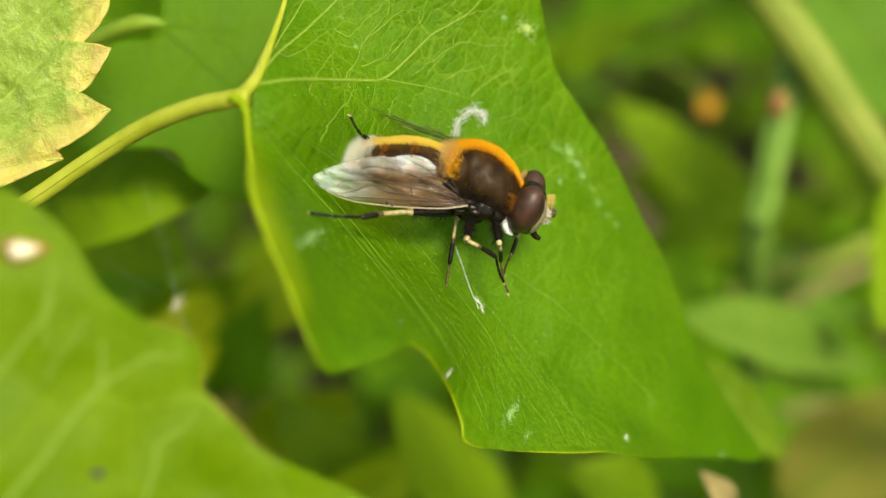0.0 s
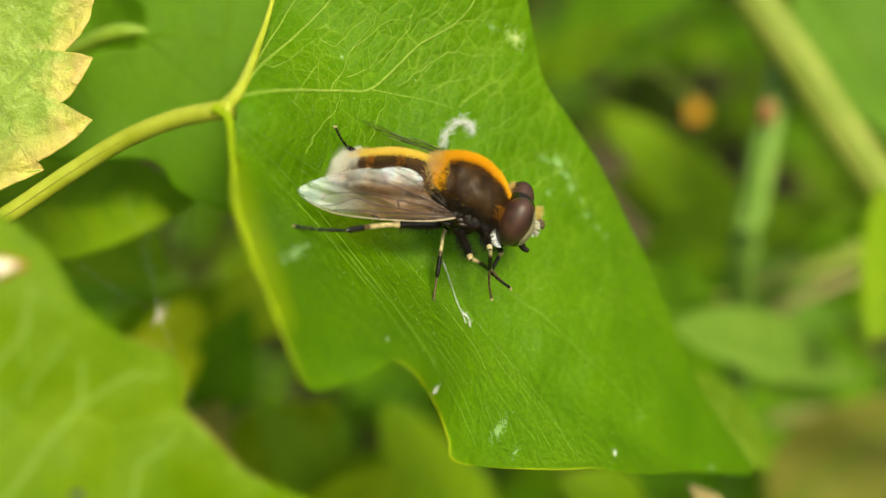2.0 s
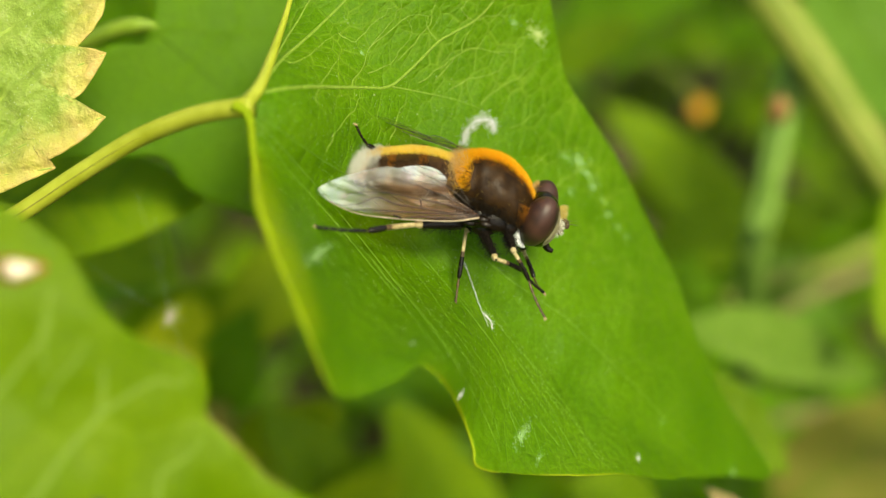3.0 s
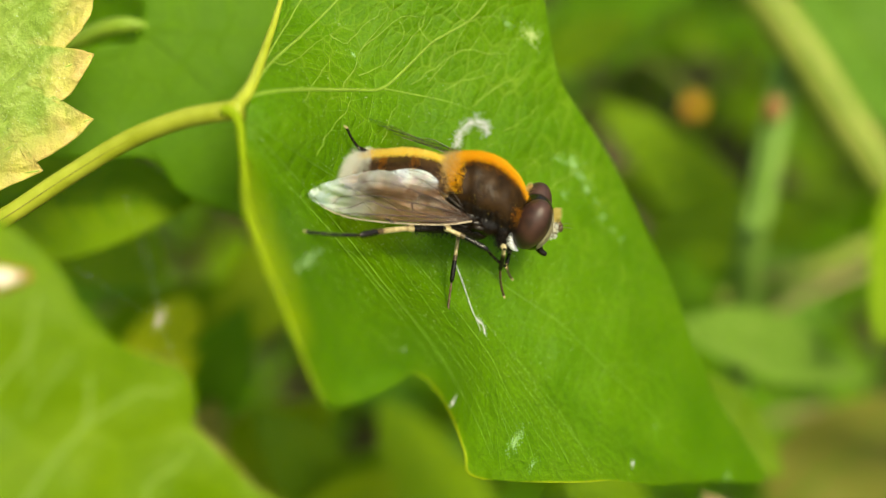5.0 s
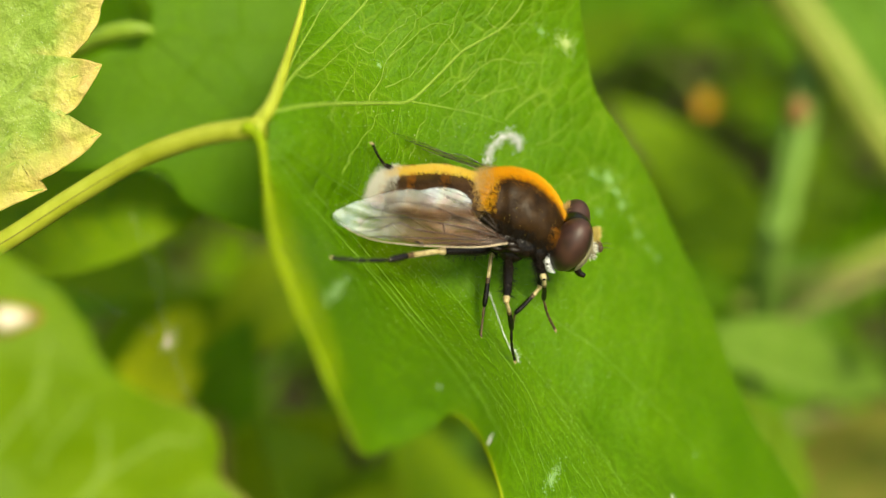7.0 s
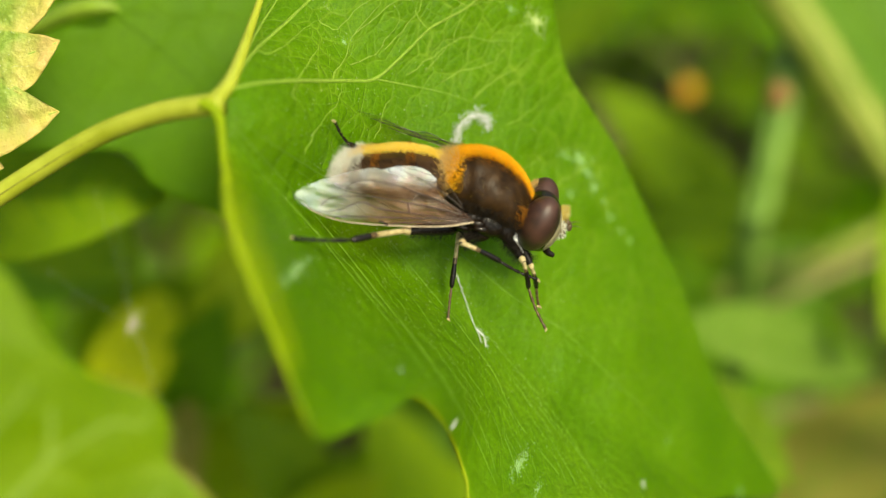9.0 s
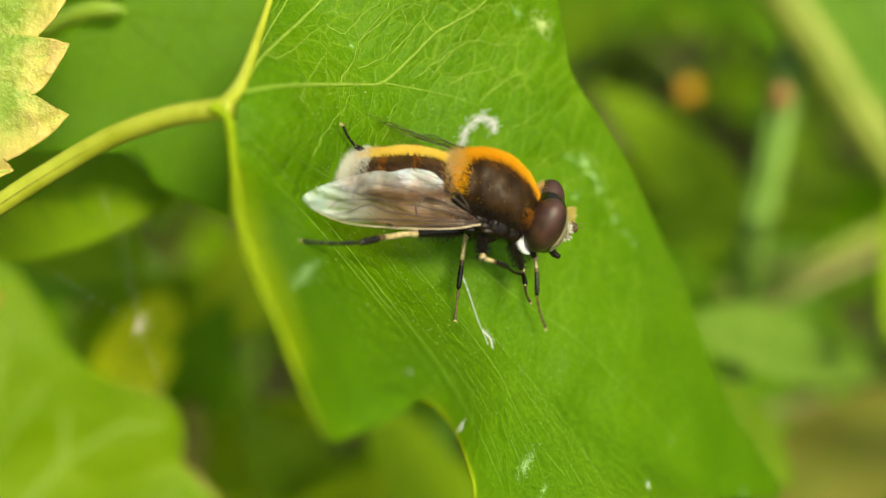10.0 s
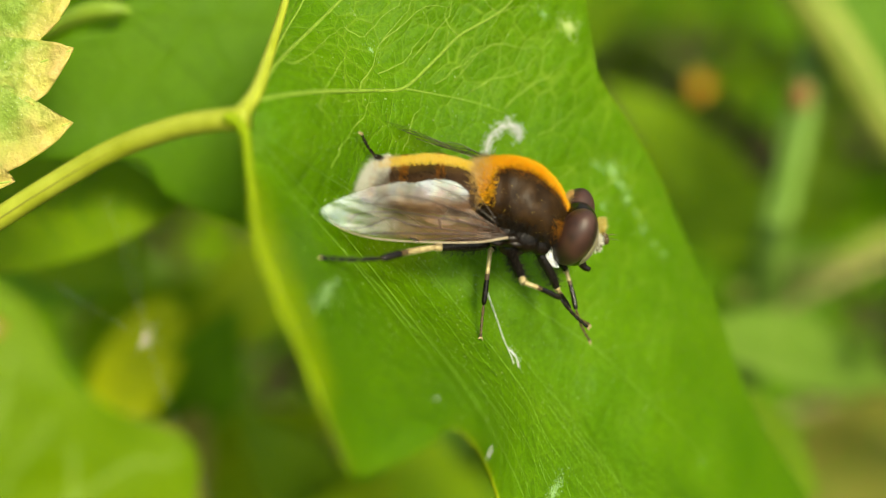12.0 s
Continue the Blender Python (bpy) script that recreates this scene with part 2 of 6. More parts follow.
CUTICLE = plain("black brown cuticle", (0.003, 0.002, 0.0015), (0.012, 0.007, 0.003), 2.5, 0.20, 0.06, 0.30)
CUTICLE_THORAX = thorax_material()
CUTICLE_ABDOMEN = plain("brown abdomen", (0.016, 0.007, 0.002), (0.060, 0.028, 0.007), 0.9, 0.38, 0.05, 0.25)
SCUTELLUM = plain("orange scutellum", (0.40, 0.18, 0.03), (0.55, 0.27, 0.05), 2.0, 0.4, 0.03)
LEG_BLACK = plain("black leg", (0.003, 0.0026, 0.002), (0.014, 0.011, 0.008), 4.0, 0.22, 0.02, 0.30)
LEG_PALE = plain("cream leg", (0.20, 0.14, 0.05), (0.50, 0.42, 0.22), 3.4, 0.4, 0.03)
LEG_TAN = plain("amber brown leg", (0.028, 0.018, 0.007), (0.11, 0.07, 0.028), 4.0, 0.4, 0.03)
FACE = plain("pale dusted face", (0.10, 0.09, 0.045), (0.27, 0.24, 0.14), 3.0, 0.6, 0.03)
POLLEN = plain("golden pollen", (0.50, 0.34, 0.06), (0.68, 0.50, 0.12), 5.0, 0.6)
ORBIT = plain("white eye rim", (0.72, 0.74, 0.76), (0.82, 0.84, 0.86), 3.0, 0.5)


def hair(name, a, b):
    m = Mat(name)
    m.colour(m.ramp(m.island(), (0.0, a), (1.0, b)))
    m.set(Roughness=0.5, Specular_IOR_Level=0.3)
    m.translucent(m.ramp(m.island(), (0.0, a), (1.0, b)), 0.55)
    return m.m


HAIR_ORANGE = hair("orange hair", (0.95, 0.46, 0.006), (0.98, 0.72, 0.06))
HAIR_BROWN = hair("dark brown hair", (0.008, 0.004, 0.001), (0.06, 0.026, 0.005))
HAIR_RUST = hair("rusty orange hair", (0.30, 0.11, 0.01), (0.55, 0.24, 0.03))
HAIR_YELLOW = hair("golden hair", (0.98, 0.74, 0.06), (0.99, 0.90, 0.34))
HAIR_WHITE = hair("whitish hair", (0.88, 0.88, 0.76), (0.97, 0.97, 0.93))
HAIR_CREAM = hair("cream tuft hair", (0.72, 0.48, 0.12), (0.85, 0.70, 0.38))
HAIR_LEMON = hair("lemon face hair", (0.70, 0.58, 0.12), (0.82, 0.74, 0.35))
HAIR_BLACK = hair("black leg hair", (0.01, 0.01, 0.008), (0.04, 0.03, 0.02))


def eye_material():
    m = Mat("red brown compound eye")
    n = m.noise(0.8, 2)
    m.colour(m.ramp(n, (0.3, (0.014, 0.007, 0.005)), (0.7, (0.060, 0.025, 0.016))))
    m.set(Roughness=0.44, Specular_IOR_Level=0.42)
    m.bump(m.net(22, 0.0, "F1"), 0.35, 0.02)
    return m.m


EYE = eye_material()


def wing_material(name, density):
    """A clear membrane, smoky brown towards the root; a pale iridescent sky sheen is painted at the tip and along the
    rear edge.
    """
    m = Mat(name)
    sep = m.nodes.new("ShaderNodeSeparateXYZ")
    m.link(m.mm, sep.inputs[0])
    x = m.maths("ADD", m.maths("MULTIPLY", sep.outputs[0], 0.1), m.maths("MULTIPLY", m.maths("SUBTRACT", m.noise(0.9, 3), 0.5), 0.22))
    y = m.maths("ADD", m.maths("MULTIPLY", sep.outputs[1], 0.3), m.maths("MULTIPLY", m.maths("SUBTRACT", m.noise(1.3, 3), 0.5), 0.22))
    rear = m.ramp(y, (0.44, (0, 0, 0)), (0.74, (1, 1, 1)))
    tip = m.ramp(x, (0.52, (0, 0, 0)), (0.78, (1, 1, 1)))
    # sky reflections are put into the colour as a bluish and lilac tint
    sheen_mask = m.maths("MAXIMUM", m.maths("MULTIPLY", rear, 0.8), tip)
    sheen_tint = m.noise(0.7, 3)
    sheen_tint = m.ramp(sheen_tint, (0.30, (0.66, 0.64, 0.86)), (0.45, (0.62, 0.76, 0.86)), (0.58, (0.66, 0.78, 0.74)), (0.70, (0.76, 0.66, 0.74)))
    smoke = m.ramp(x, (0.05, (0.05, 0.022, 0.010)), (0.40, (0.26, 0.15, 0.08)), (0.7, (0.40, 0.32, 0.20)))
    m.colour(m.mix(sheen_mask, smoke, sheen_tint))
    m.set(Roughness=0.35, Specular_IOR_Level=0.2)
    height = m.maths("ADD", m.noise(1.5, 2), m.maths("MULTIPLY", m.noise(5.0, 3), 0.5))
    normal = m.bump(height, 0.6, 0.14)
    clear = m.nodes.new("ShaderNodeBsdfTransparent")
    m.link(m.mix(m.maths("MULTIPLY", m.maths("SUBTRACT", 1.0, sheen_mask), density), (0.97, 0.97, 0.96), (0.84, 0.73, 0.60)), clear.inputs[0])
    body = m.nodes.new("ShaderNodeMixShader")
    cover = m.ramp(x, (0.04, (0.60,) * 3), (0.25, (0.26,) * 3), (0.55, (0.09,) * 3), (0.85, (0.13,) * 3))
    join = m.nodes.new("ShaderNodeCombineXYZ")
    m.link(m.maths("MULTIPLY", sep.outputs[0], 0.45), join.inputs[0])
    m.link(m.maths("SUBTRACT", m.maths("MULTIPLY", sep.outputs[1], 2.6), m.maths("MULTIPLY", sep.outputs[0], 0.55)), join.inputs[1])
    streak = m.nodes.new("ShaderNodeTexNoise")
    streak.inputs["Scale"].default_value, streak.inputs["Detail"].default_value = 1.0, 4.0
    m.link(join.outputs[0], streak.inputs["Vector"])
    pleats = m.ramp(streak.outputs["Fac"], (0.36, (0.25,) * 3), (0.64, (1.9,) * 3))
    cover = m.maths("ADD", m.maths("MULTIPLY", cover, pleats), m.maths("MULTIPLY", rear, 0.15))
    m.link(m.maths("MULTIPLY", cover, density), body.inputs[0])
    m.link(clear.outputs[0], body.inputs[1])
    m.link(m.bsdf.outputs[0], body.inputs[2])
    sheen = m.nodes.new("ShaderNodeBsdfGlossy")
    sheen.inputs["Roughness"].default_value = 0.30
    m.link(m.mix(0.5, sheen_tint, (0.9, 0.95, 1.0)), sheen.inputs["Color"])
    m.link(normal, sheen.inputs["Normal"])
    top = m.nodes.new("ShaderNodeMixShader")
    amount = m.maths("ADD", m.maths("ADD", m.maths("MULTIPLY", rear, 0.012), m.maths("MULTIPLY", tip, 0.0065)), 0.005)
    m.link(m.maths("MULTIPLY", amount, density), top.inputs[0])
    m.link(body.outputs[0], top.inputs[1])
    m.link(sheen.outputs[0], top.inputs[2])
    m.link(top.outputs[0], m.out.inputs["Surface"])
    return m.m


WING = wing_material("clear wing membrane", 1.0)
WING_THIN = wing_material("thin glassy wing membrane", 0.3)
WING_VEIN = plain("brown wing vein", (0.010, 0.005, 0.003), (0.032, 0.015, 0.007), 2, 0.4)
WING_VEIN_PALE = plain("straw wing edge", (0.28, 0.22, 0.14), (0.44, 0.36, 0.25), 2, 0.35)


def soil_material():
    m = Mat("bare soil with litter")
    a = m.ramp(m.noise(0.02, 5), (0.3, (0.014, 0.010, 0.005)), (0.55, (0.04, 0.026, 0.012)), (0.75, (0.10, 0.065, 0.03)))
    m.colour(m.mix(m.ramp(m.noise(0.15, 4), (0.45, (0, 0, 0)), (0.6, (1, 1, 1))), a, (0.06, 0.042, 0.02)))
    m.set(Roughness=0.9)
    m.bump(m.noise(0.2, 5), 0.8, 3.0)
    return m.m


SOIL = soil_material()


# ---------------------------------------------------------------- mesh tools
def finish(bm, name, material, parent=None, label="", smooth=True, kind=""):
    bmesh.ops.recalc_face_normals(bm, faces=bm.faces)
    me = bpy.data.meshes.new(name)
    bm.to_mesh(me)
    bm.free()
    for m in material if isinstance(material, (list, tuple)) else [material]:
        me.materials.append(m)
    if smooth:
        me.polygons.foreach_set("use_smooth", [True] * len(me.polygons))
    ob = new(name, me)
    if parent:
        ob.parent = parent
    return tagged(ob, label, kind=kind)


def part(name, bm, material, parent, label="", kind=""):
    return finish(bm, name, material, parent, label, kind=kind)


def spline(points, n, closed=False):
    """A smooth line through points."""
    pts = [Vector(p) for p in points]
    out = []
    k = len(pts)
    spans = k if closed else k - 1
    for i in range(spans):
        p1, p2 = pts[i], pts[(i + 1) % k]
        p0 = pts[i - 1] if closed or i > 0 else p1 * 2 - p2
        p3 = pts[(i + 2) % k] if closed or i + 2 < k else p2 * 2 - p1
        for j in range(n):
            t = j / n
            out.append(0.5 * (2 * p1 + (p2 - p0) * t + (2 * p0 - 5 * p1 + 4 * p2 - p3) * t * t + (3 * p1 - p0 - 3 * p2 + p3) * t ** 3))
    if not closed:
        out.append(pts[-1])
    return out


def tube(bm, line, radii, sides=8, flat=1.0, mats=None):
    """A tapered tube along a line, in metres; radii: one for each point, or two for the ends."""
    n = len(line)
    if len(radii) != n:
        r0, r1 = radii[0], radii[-1]
        radii = [r0 + (r1 - r0) * i / (n - 1) for i in range(n)]
    ref = Vector((0.12, 0.31, 0.94))
    rings = []
    for i, p in enumerate(line):
        d = (line[min(i + 1, n - 1)] - line[max(i - 1, 0)]).normalized()
        a = ref.cross(d).normalized()
        b = d.cross(a)
        rings.append([bm.verts.new(p + (a * math.cos(2 * math.pi * k / sides) + b * math.sin(2 * math.pi * k / sides) * flat) * radii[i]) for k in range(sides)])
    for i in range(n - 1):
        for k in range(sides):
            f = bm.faces.new((rings[i][k], rings[i][(k + 1) % sides], rings[i + 1][(k + 1) % sides], rings[i + 1][k]))
            if mats:
                f.material_index = mats[i]
    bm.faces.new(rings[0][::-1])
    bm.faces.new(rings[-1])
    return bm


def strands(bm, roots, width):
    """Fine hairs: (root, tip) pairs, each a bent three-sided spike."""
    for root, tip in roots:
        d = (tip - root)
        a = d.orthogonal().normalized()
        b = d.normalized().cross(a)
        mid = root + d * 0.55 + a * d.length * 0.06
        base = [bm.verts.new(root + (a * math.cos(q) + b * math.sin(q)) * width) for q in (0, 2.1, 4.2)]
        half = [bm.verts.new(mid + (a * math.cos(q) + b * math.sin(q)) * width * 0.7) for q in (0, 2.1, 4.2)]
        top = bm.verts.new(tip)
        for k in range(3):
            bm.faces.new((base[k], base[(k + 1) % 3], half[(k + 1) % 3], half[k]))
            bm.faces.new((half[k], half[(k + 1) % 3], top))


def grain(bm, p, r):
    """A tiny faceted grain."""
    v = [bm.verts.new(p + Vector(d) * r) for d in ((1, 0, 0), (0, 1, 0), (-1, 0, 0), (0, -1, 0), (0, 0, 1), (0, 0, -1))]
    for k in range(4):
        bm.faces.new((v[k], v[(k + 1) % 4], v[4]))
        bm.faces.new((v[(k + 1) % 4], v[k], v[5]))


def blade(outline, centre, surface, rings=36, smooth=4, thick=0.22, sharp=False):
    """A leaf blade with a thickness: an outline (mm, in the blade's plane), swept to its centre, lifted by surface(x, y)."""
    rim = spline([(*p, 0) for p in outline], smooth, True)
    if sharp:
        k = len(outline)
        rim = [Vector((*outline[i], 0)).lerp(Vector((*outline[(i + 1) % k], 0)), j / smooth) for i in range(k) for j in range(smooth)]
    c = Vector((*centre, 0))
    n = len(rim)
    bm = bmesh.new()
    layer = bm.verts.layers.float.new("ring")
    sheets = []
    for side in (0.5, -0.5):
        rows = []
        for r in range(rings + 1):
            q = (r / rings) ** 0.8
            row = []
            for p in rim if r else [c]:
                v = c + (p - c) * q
                t = thick * side * (1.0 if q < 0.97 else 0.6)
                vert = bm.verts.new((v.x * MM, v.y * MM, (surface(v.x, v.y) + t) * MM))
                vert[layer] = q
                row.append(vert)
            rows.append(row)
        for k in range(n):
            j = (k + 1) % n
            bm.faces.new((rows[0][0], rows[1][k], rows[1][j]))
            for r in range(1, rings):
                bm.faces.new((rows[r][k], rows[r + 1][k], rows[r + 1][j], rows[r][j]))
        sheets.append(rows[-1])
    for k in range(n):
        j = (k + 1) % n
        bm.faces.new((sheets[0][k], sheets[1][k], sheets[1][j], sheets[0][j]))
    return bm


def on_surface(points, surface, lift=0.1, n=5):
    return [Vector((p.x * MM, p.y * MM, (surface(p.x, p.y) + lift) * MM)) for p in spline([(*q, 0) for q in points], n)]


def wave(x, y, size, height, seed=0.0):
    return noise.noise(Vector((x / size, y / size, seed))) * height


# ---------------------------------------------------------------- ground
def ground():
    bm = bmesh.new()
    n = 72
    line = [math.sinh((i / n * 2 - 1) * 8.5) * 0.025 for i in range(n + 1)]
    rows = []
    for y in line:
        row = []
        for x in line:
            near = max(0.0, 1.0 - math.hypot(x, y) / 3)
            h = noise.noise(Vector((x * 9, y * 9, 0))) * 0.012 + noise.noise(Vector((x * 40, y * 40, 3))) * 0.004
            row.append(bm.verts.new((x, y + 0.25, h * near - 0.006)))
        rows.append(row)
    for i in range(n):
        for j in range(n):
            bm.faces.new((rows[i][j], rows[i][j + 1], rows[i + 1][j + 1], rows[i + 1][j]))
    return finish(bm, "ground", SOIL, label="dark bare soil with scattered dry plant litter", kind="structure")


ground()


# ---------------------------------------------------------------- the leaf under the fly
LEAF_TURN = math.degrees(math.atan2(-0.585, 0.81))


def soft(x, w):
    return w * math.log1p(math.exp(max(-40.0, min(40.0, x / w))))


def main_surface(x, y):
    """The leaf's lift: a valley beside the midrib, its near lobe folded steeply up, a pinch at the stalk."""
    s, d = x, -y
    q, u = soft(d - 1.6, 0.4), soft(-d, 1.5)
    h = -3.479 +0.3505 * s -0.01754 * s * s +0.2452 * u -0.0550 * u * s + 10.98 * math.exp(-(s * s + d * d) / 25)
    h += q * (9.903 -0.7781 * s +0.01761 * s * s) + 7.02 * math.exp(-((s - 14.8) ** 2 + (d - 5.2) ** 2) / 7)
    return h + wave(s, d, 4.5, 0.35, 2.0) + wave(s, d, 2.3, 0.22, 7.0)


def vein_on(parent, points, surface, r0, r1, material, lift=0.06, label=""):
    bm = tube(bmesh.new(), on_surface(points, surface, lift), (r0 * MM, r1 * MM), 6)
    return part("vein", bm, material, parent, label)


def inside(outline, x, y):
    hit = False
    for i, (x1, y1) in enumerate(outline):
        x2, y2 = outline[i - 1]
        if (y1 > y) != (y2 > y) and x < (x2 - x1) * (y - y1) / (y2 - y1) + x1:
            hit = not hit
    return hit


UPPER_RIBS = (
    ([(-0.5, 1.0), (-0.32, 1.48), (1.1, 3.2), (2.95, 5.05), (4.08, 6.16), (4.47, 8.11), (4.73, 10.0), (5.09, 10.93), (5.69, 12.4), (5.87, 13.98), (5.6, 15.6)], 0.13, 0.05),
    ([(-0.5, 1.2), (-1.13, 3.55), (-1.09, 6.22), (-0.94, 8.11), (-0.7, 11.0)], 0.12, 0.06),
    ([(-0.75, 1.93), (-1.83, 4.26), (-2.29, 6.2), (-2.49, 7.28), (-2.6, 9.5)], 0.08, 0.04),
    ([(4.08, 6.16), (5.51, 6.97), (7.32, 7.89), (8.98, 8.49)], 0.06, 0.02),
)
UPPER_NET = (
    [(5.69, 12.4), (6.34, 13.25), (7.16, 14.2)],
    [(2.49, 4.75), (2.2, 6.04), (1.9, 7.24), (2.02, 8.99), (1.84, 10.24), (1.7, 11.4)],
    [(1.9, 7.24), (2.21, 8.73), (2.49, 10.11), (3.75, 11.06)],
    [(0.05, 6.8), (0.88, 6.86), (1.12, 7.76), (1.36, 9.34), (1.56, 10.18)],
    [(2.68, 5.93), (3.28, 7.25), (3.27, 8.1), (3.34, 9.39), (2.35, 9.92)],
    [(3.45, 7.57), (3.71, 9.16), (3.72, 10.54), (3.37, 11.48), (3.2, 12.8)],
    [(5.21, 7.37), (5.79, 9.12), (6.37, 10.9), (7.79, 11.88), (8.77, 12.93), (8.61, 13.86)],
    [(5.89, 8.14), (6.05, 9.62), (6.06, 10.47), (5.85, 11.15), (5.75, 12.32)],
    [(7.02, 8.29), (7.42, 9.47), (8.29, 10.62), (8.55, 11.91), (7.84, 11.92)],
    [(8.88, 8.63), (8.99, 9.67), (9.75, 11.61), (9.95, 12.67), (10.69, 13.79)],
)
LINK_NET = (
    [(11.2, 8.71), (11.6, 9.7), (11.98, 11.05), (12.38, 12.55)],
    [(1.91, 2.61), (1.34, 3.55), (1.13, 4.94), (0.91, 5.79)],
    [(3.83, 0.9), (3.52, 1.83), (3.4, 3.44), (3.27, 4.21), (3.03, 5.04)],
    [(5.91, 3.64), (5.72, 4.45), (5.37, 5.22), (5.4, 6.11)],
    [(5.66, 12.33), (4.85, 12.39), (4.69, 12.94), (4.4, 14.6)],
    [(4.73, 10.0), (3.67, 10.33), (3.32, 11.2)],
    [(-1.13, 3.55), (-0.5, 3.73), (-0.29, 4.8), (-0.33, 6.02), (0.05, 6.8)],
    [(12.55, 5.35), (13.36, 7.29), (14.2, 9.3), (15.86, 11.04)],
    [(15.58, 7.71), (16.34, 9.66), (16.87, 11.04)],
)
FOLD_RIBS = (
    ([(0.2, 0.0), (2.05, -0.35), (4.39, -0.96), (8.05, -1.92), (10.98, -2.69), (13.74, -3.35), (15.88, -4.07), (18.71, -5.44), (21.11, -6.84)], 0.07, 0.03),
    ([(0.49, -0.25), (2.86, -1.1), (4.47, -1.51), (6.68, -2.04), (9.04, -2.63), (11.37, -3.18), (13.42, -3.68), (15.43, -4.25)], 0.06, 0.025),
    ([(0.11, 0.27), (2.56, 0.34), (4.16, 0.4), (5.68, 0.49), (8.97, -0.03), (12.47, -0.93), (14.91, -1.55), (18.04, -2.51), (20.58, -3.84), (24.21, -4.89)], 0.06, 0.025),
    ([(10.58, 0.55), (12.9, 0.18), (16.71, -1.13), (19.28, -1.78), (22.36, -2.5), (25.09, -3.42)], 0.05, 0.02),
    ([(5.7, 1.0), (10.0, 1.3), (13.46, 1.41), (16.3, 1.27), (18.87, 1.34), (20.83, 1.4), (24.68, 0.88), (28.58, 0.36), (33.62, -0.58)], 0.09, 0.04),
    ([(20.83, 1.4), (22.41, 2.86), (24.52, 4.24), (27.82, 5.27)], 0.05, 0.02),
    ([(18.87, 1.34), (18.95, 2.84), (19.78, 4.69), (21.5, 6.57)], 0.04, 0.02),
    ([(24.68, 0.88), (26.85, 2.2), (29.76, 2.84)], 0.04, 0.02),
)
# the fine veins run between these pairs of lines
FAN_BELOW = ([(8.15, -2.04), (11.93, -2.93), (14.68, -3.67), (16.59, -4.52), (18.23, -5.63), (20.05, -7.35)], [(12.31, 0.99), (15.68, -0.26), (19.59, -1.59), (23.97, -3.0), (26.61, -3.89), (27.98, -4.15)])
FAN_FOLD = ([(0.96, -0.43), (3.42, -1.41), (6.23, -2.32), (9.39, -3.03), (12.49, -3.66)], [(0.3, 0.3), (2.7, 0.6), (5.5, 0.6), (9.0, 0.2), (12.5, -0.7)])


def vein_net(leaf, outline):
    """The traced side veins with short twigs between them, and the sheaves of fine veins along the fold."""
    rng = random.Random(17)
    fine, twigs = bmesh.new(), bmesh.new()

    def crooked(points, amount, n=6):
        out = []
        for k, p in enumerate(spline([(*q, 0) for q in points], n)):
            out.append((p.x + noise.noise(Vector((p.x * 2.2, p.y * 2.2, 5))) * amount, p.y + noise.noise(Vector((p.x * 2.2, p.y * 2.2, 9))) * amount))
        return out

    for points in UPPER_NET + LINK_NET:
        line = crooked(points, 0.20, 3)
        k = len(line) - 1
        tube(fine, on_surface(line, main_surface, 0.088, 1), [(0.043 - 0.026 * i / k) * MM * (1 + 0.35 * noise.noise(Vector((i * 0.4, k, points[0][0])))) for i in range(k + 1)], 5)
        run = rng.uniform(0, 0.6)
        for a, b in zip(line, line[1:]):
            run += math.dist(a, b)
            if run > 0.5:
                run = rng.uniform(-0.3, 0.2)
                heading = math.atan2(b[1] - a[1], b[0] - a[0]) + rng.choice((-1, 1)) * rng.uniform(0.7, 1.5)
                x, y = b
                twig = [b]
                for _ in range(rng.randrange(2, 6)):
                    heading += rng.gauss(0, 0.35)
                    x, y = x + math.cos(heading) * 0.32, y + math.sin(heading) * 0.32
                    if not inside(outline, x, y):
                        break
                    twig.append((x, y))
                if len(twig) > 2:
                    tube(twigs, on_surface(twig, main_surface, 0.086, 1), (0.024 * MM, 0.010 * MM), 4)
    part("vein_net", fine, VEIN, leaf, "pale branching side veins", "stuff")
    part("vein_lacework", twigs, VEIN_FINE, leaf, "fine paler links between the veins", "stuff")
    sheaf = bmesh.new()
    for pair, count, thick in ((FAN_BELOW, 70, 0.019), (FAN_FOLD, 22, 0.022)):
        a, b = (spline([(*q, 0) for q in side], 8) for side in pair)
        k = len(a) - 1
        for _ in range(count):
            across, start = rng.random(), int(rng.random() ** 0.7 * k * 0.75)
            stop = min(k, start + int(k * rng.uniform(0.12, 0.42)))
            drift, line = rng.gauss(0, 0.16), []
            for i in range(start, stop + 1):
                p = a[i].lerp(b[i], across + drift * (i - start) / k)
                p = (p.x + noise.noise(Vector((p.x * 0.8, across * 9, 3))) * 0.10, p.y + noise.noise(Vector((p.x * 0.8, across * 9, 7))) * 0.10)
                if inside(outline, *p):
                    line.append(p)
            n = len(line)
            if n > 5:
                size = thick * rng.uniform(0.5, 1.25)
                tube(sheaf, on_surface(line, main_surface, 0.09, 1), [size * MM * max(0.25, math.sin(math.pi * (i + 0.5) / n)) for i in range(n)], 4)
    part("vein_sheaf", sheaf, VEIN_FINE, leaf, "fine pale veins running along the fold", "stuff")


STALK_LINE = plain("olive stalk groove", (0.13, 0.13, 0.015), (0.20, 0.19, 0.03), 1.0, 0.6)


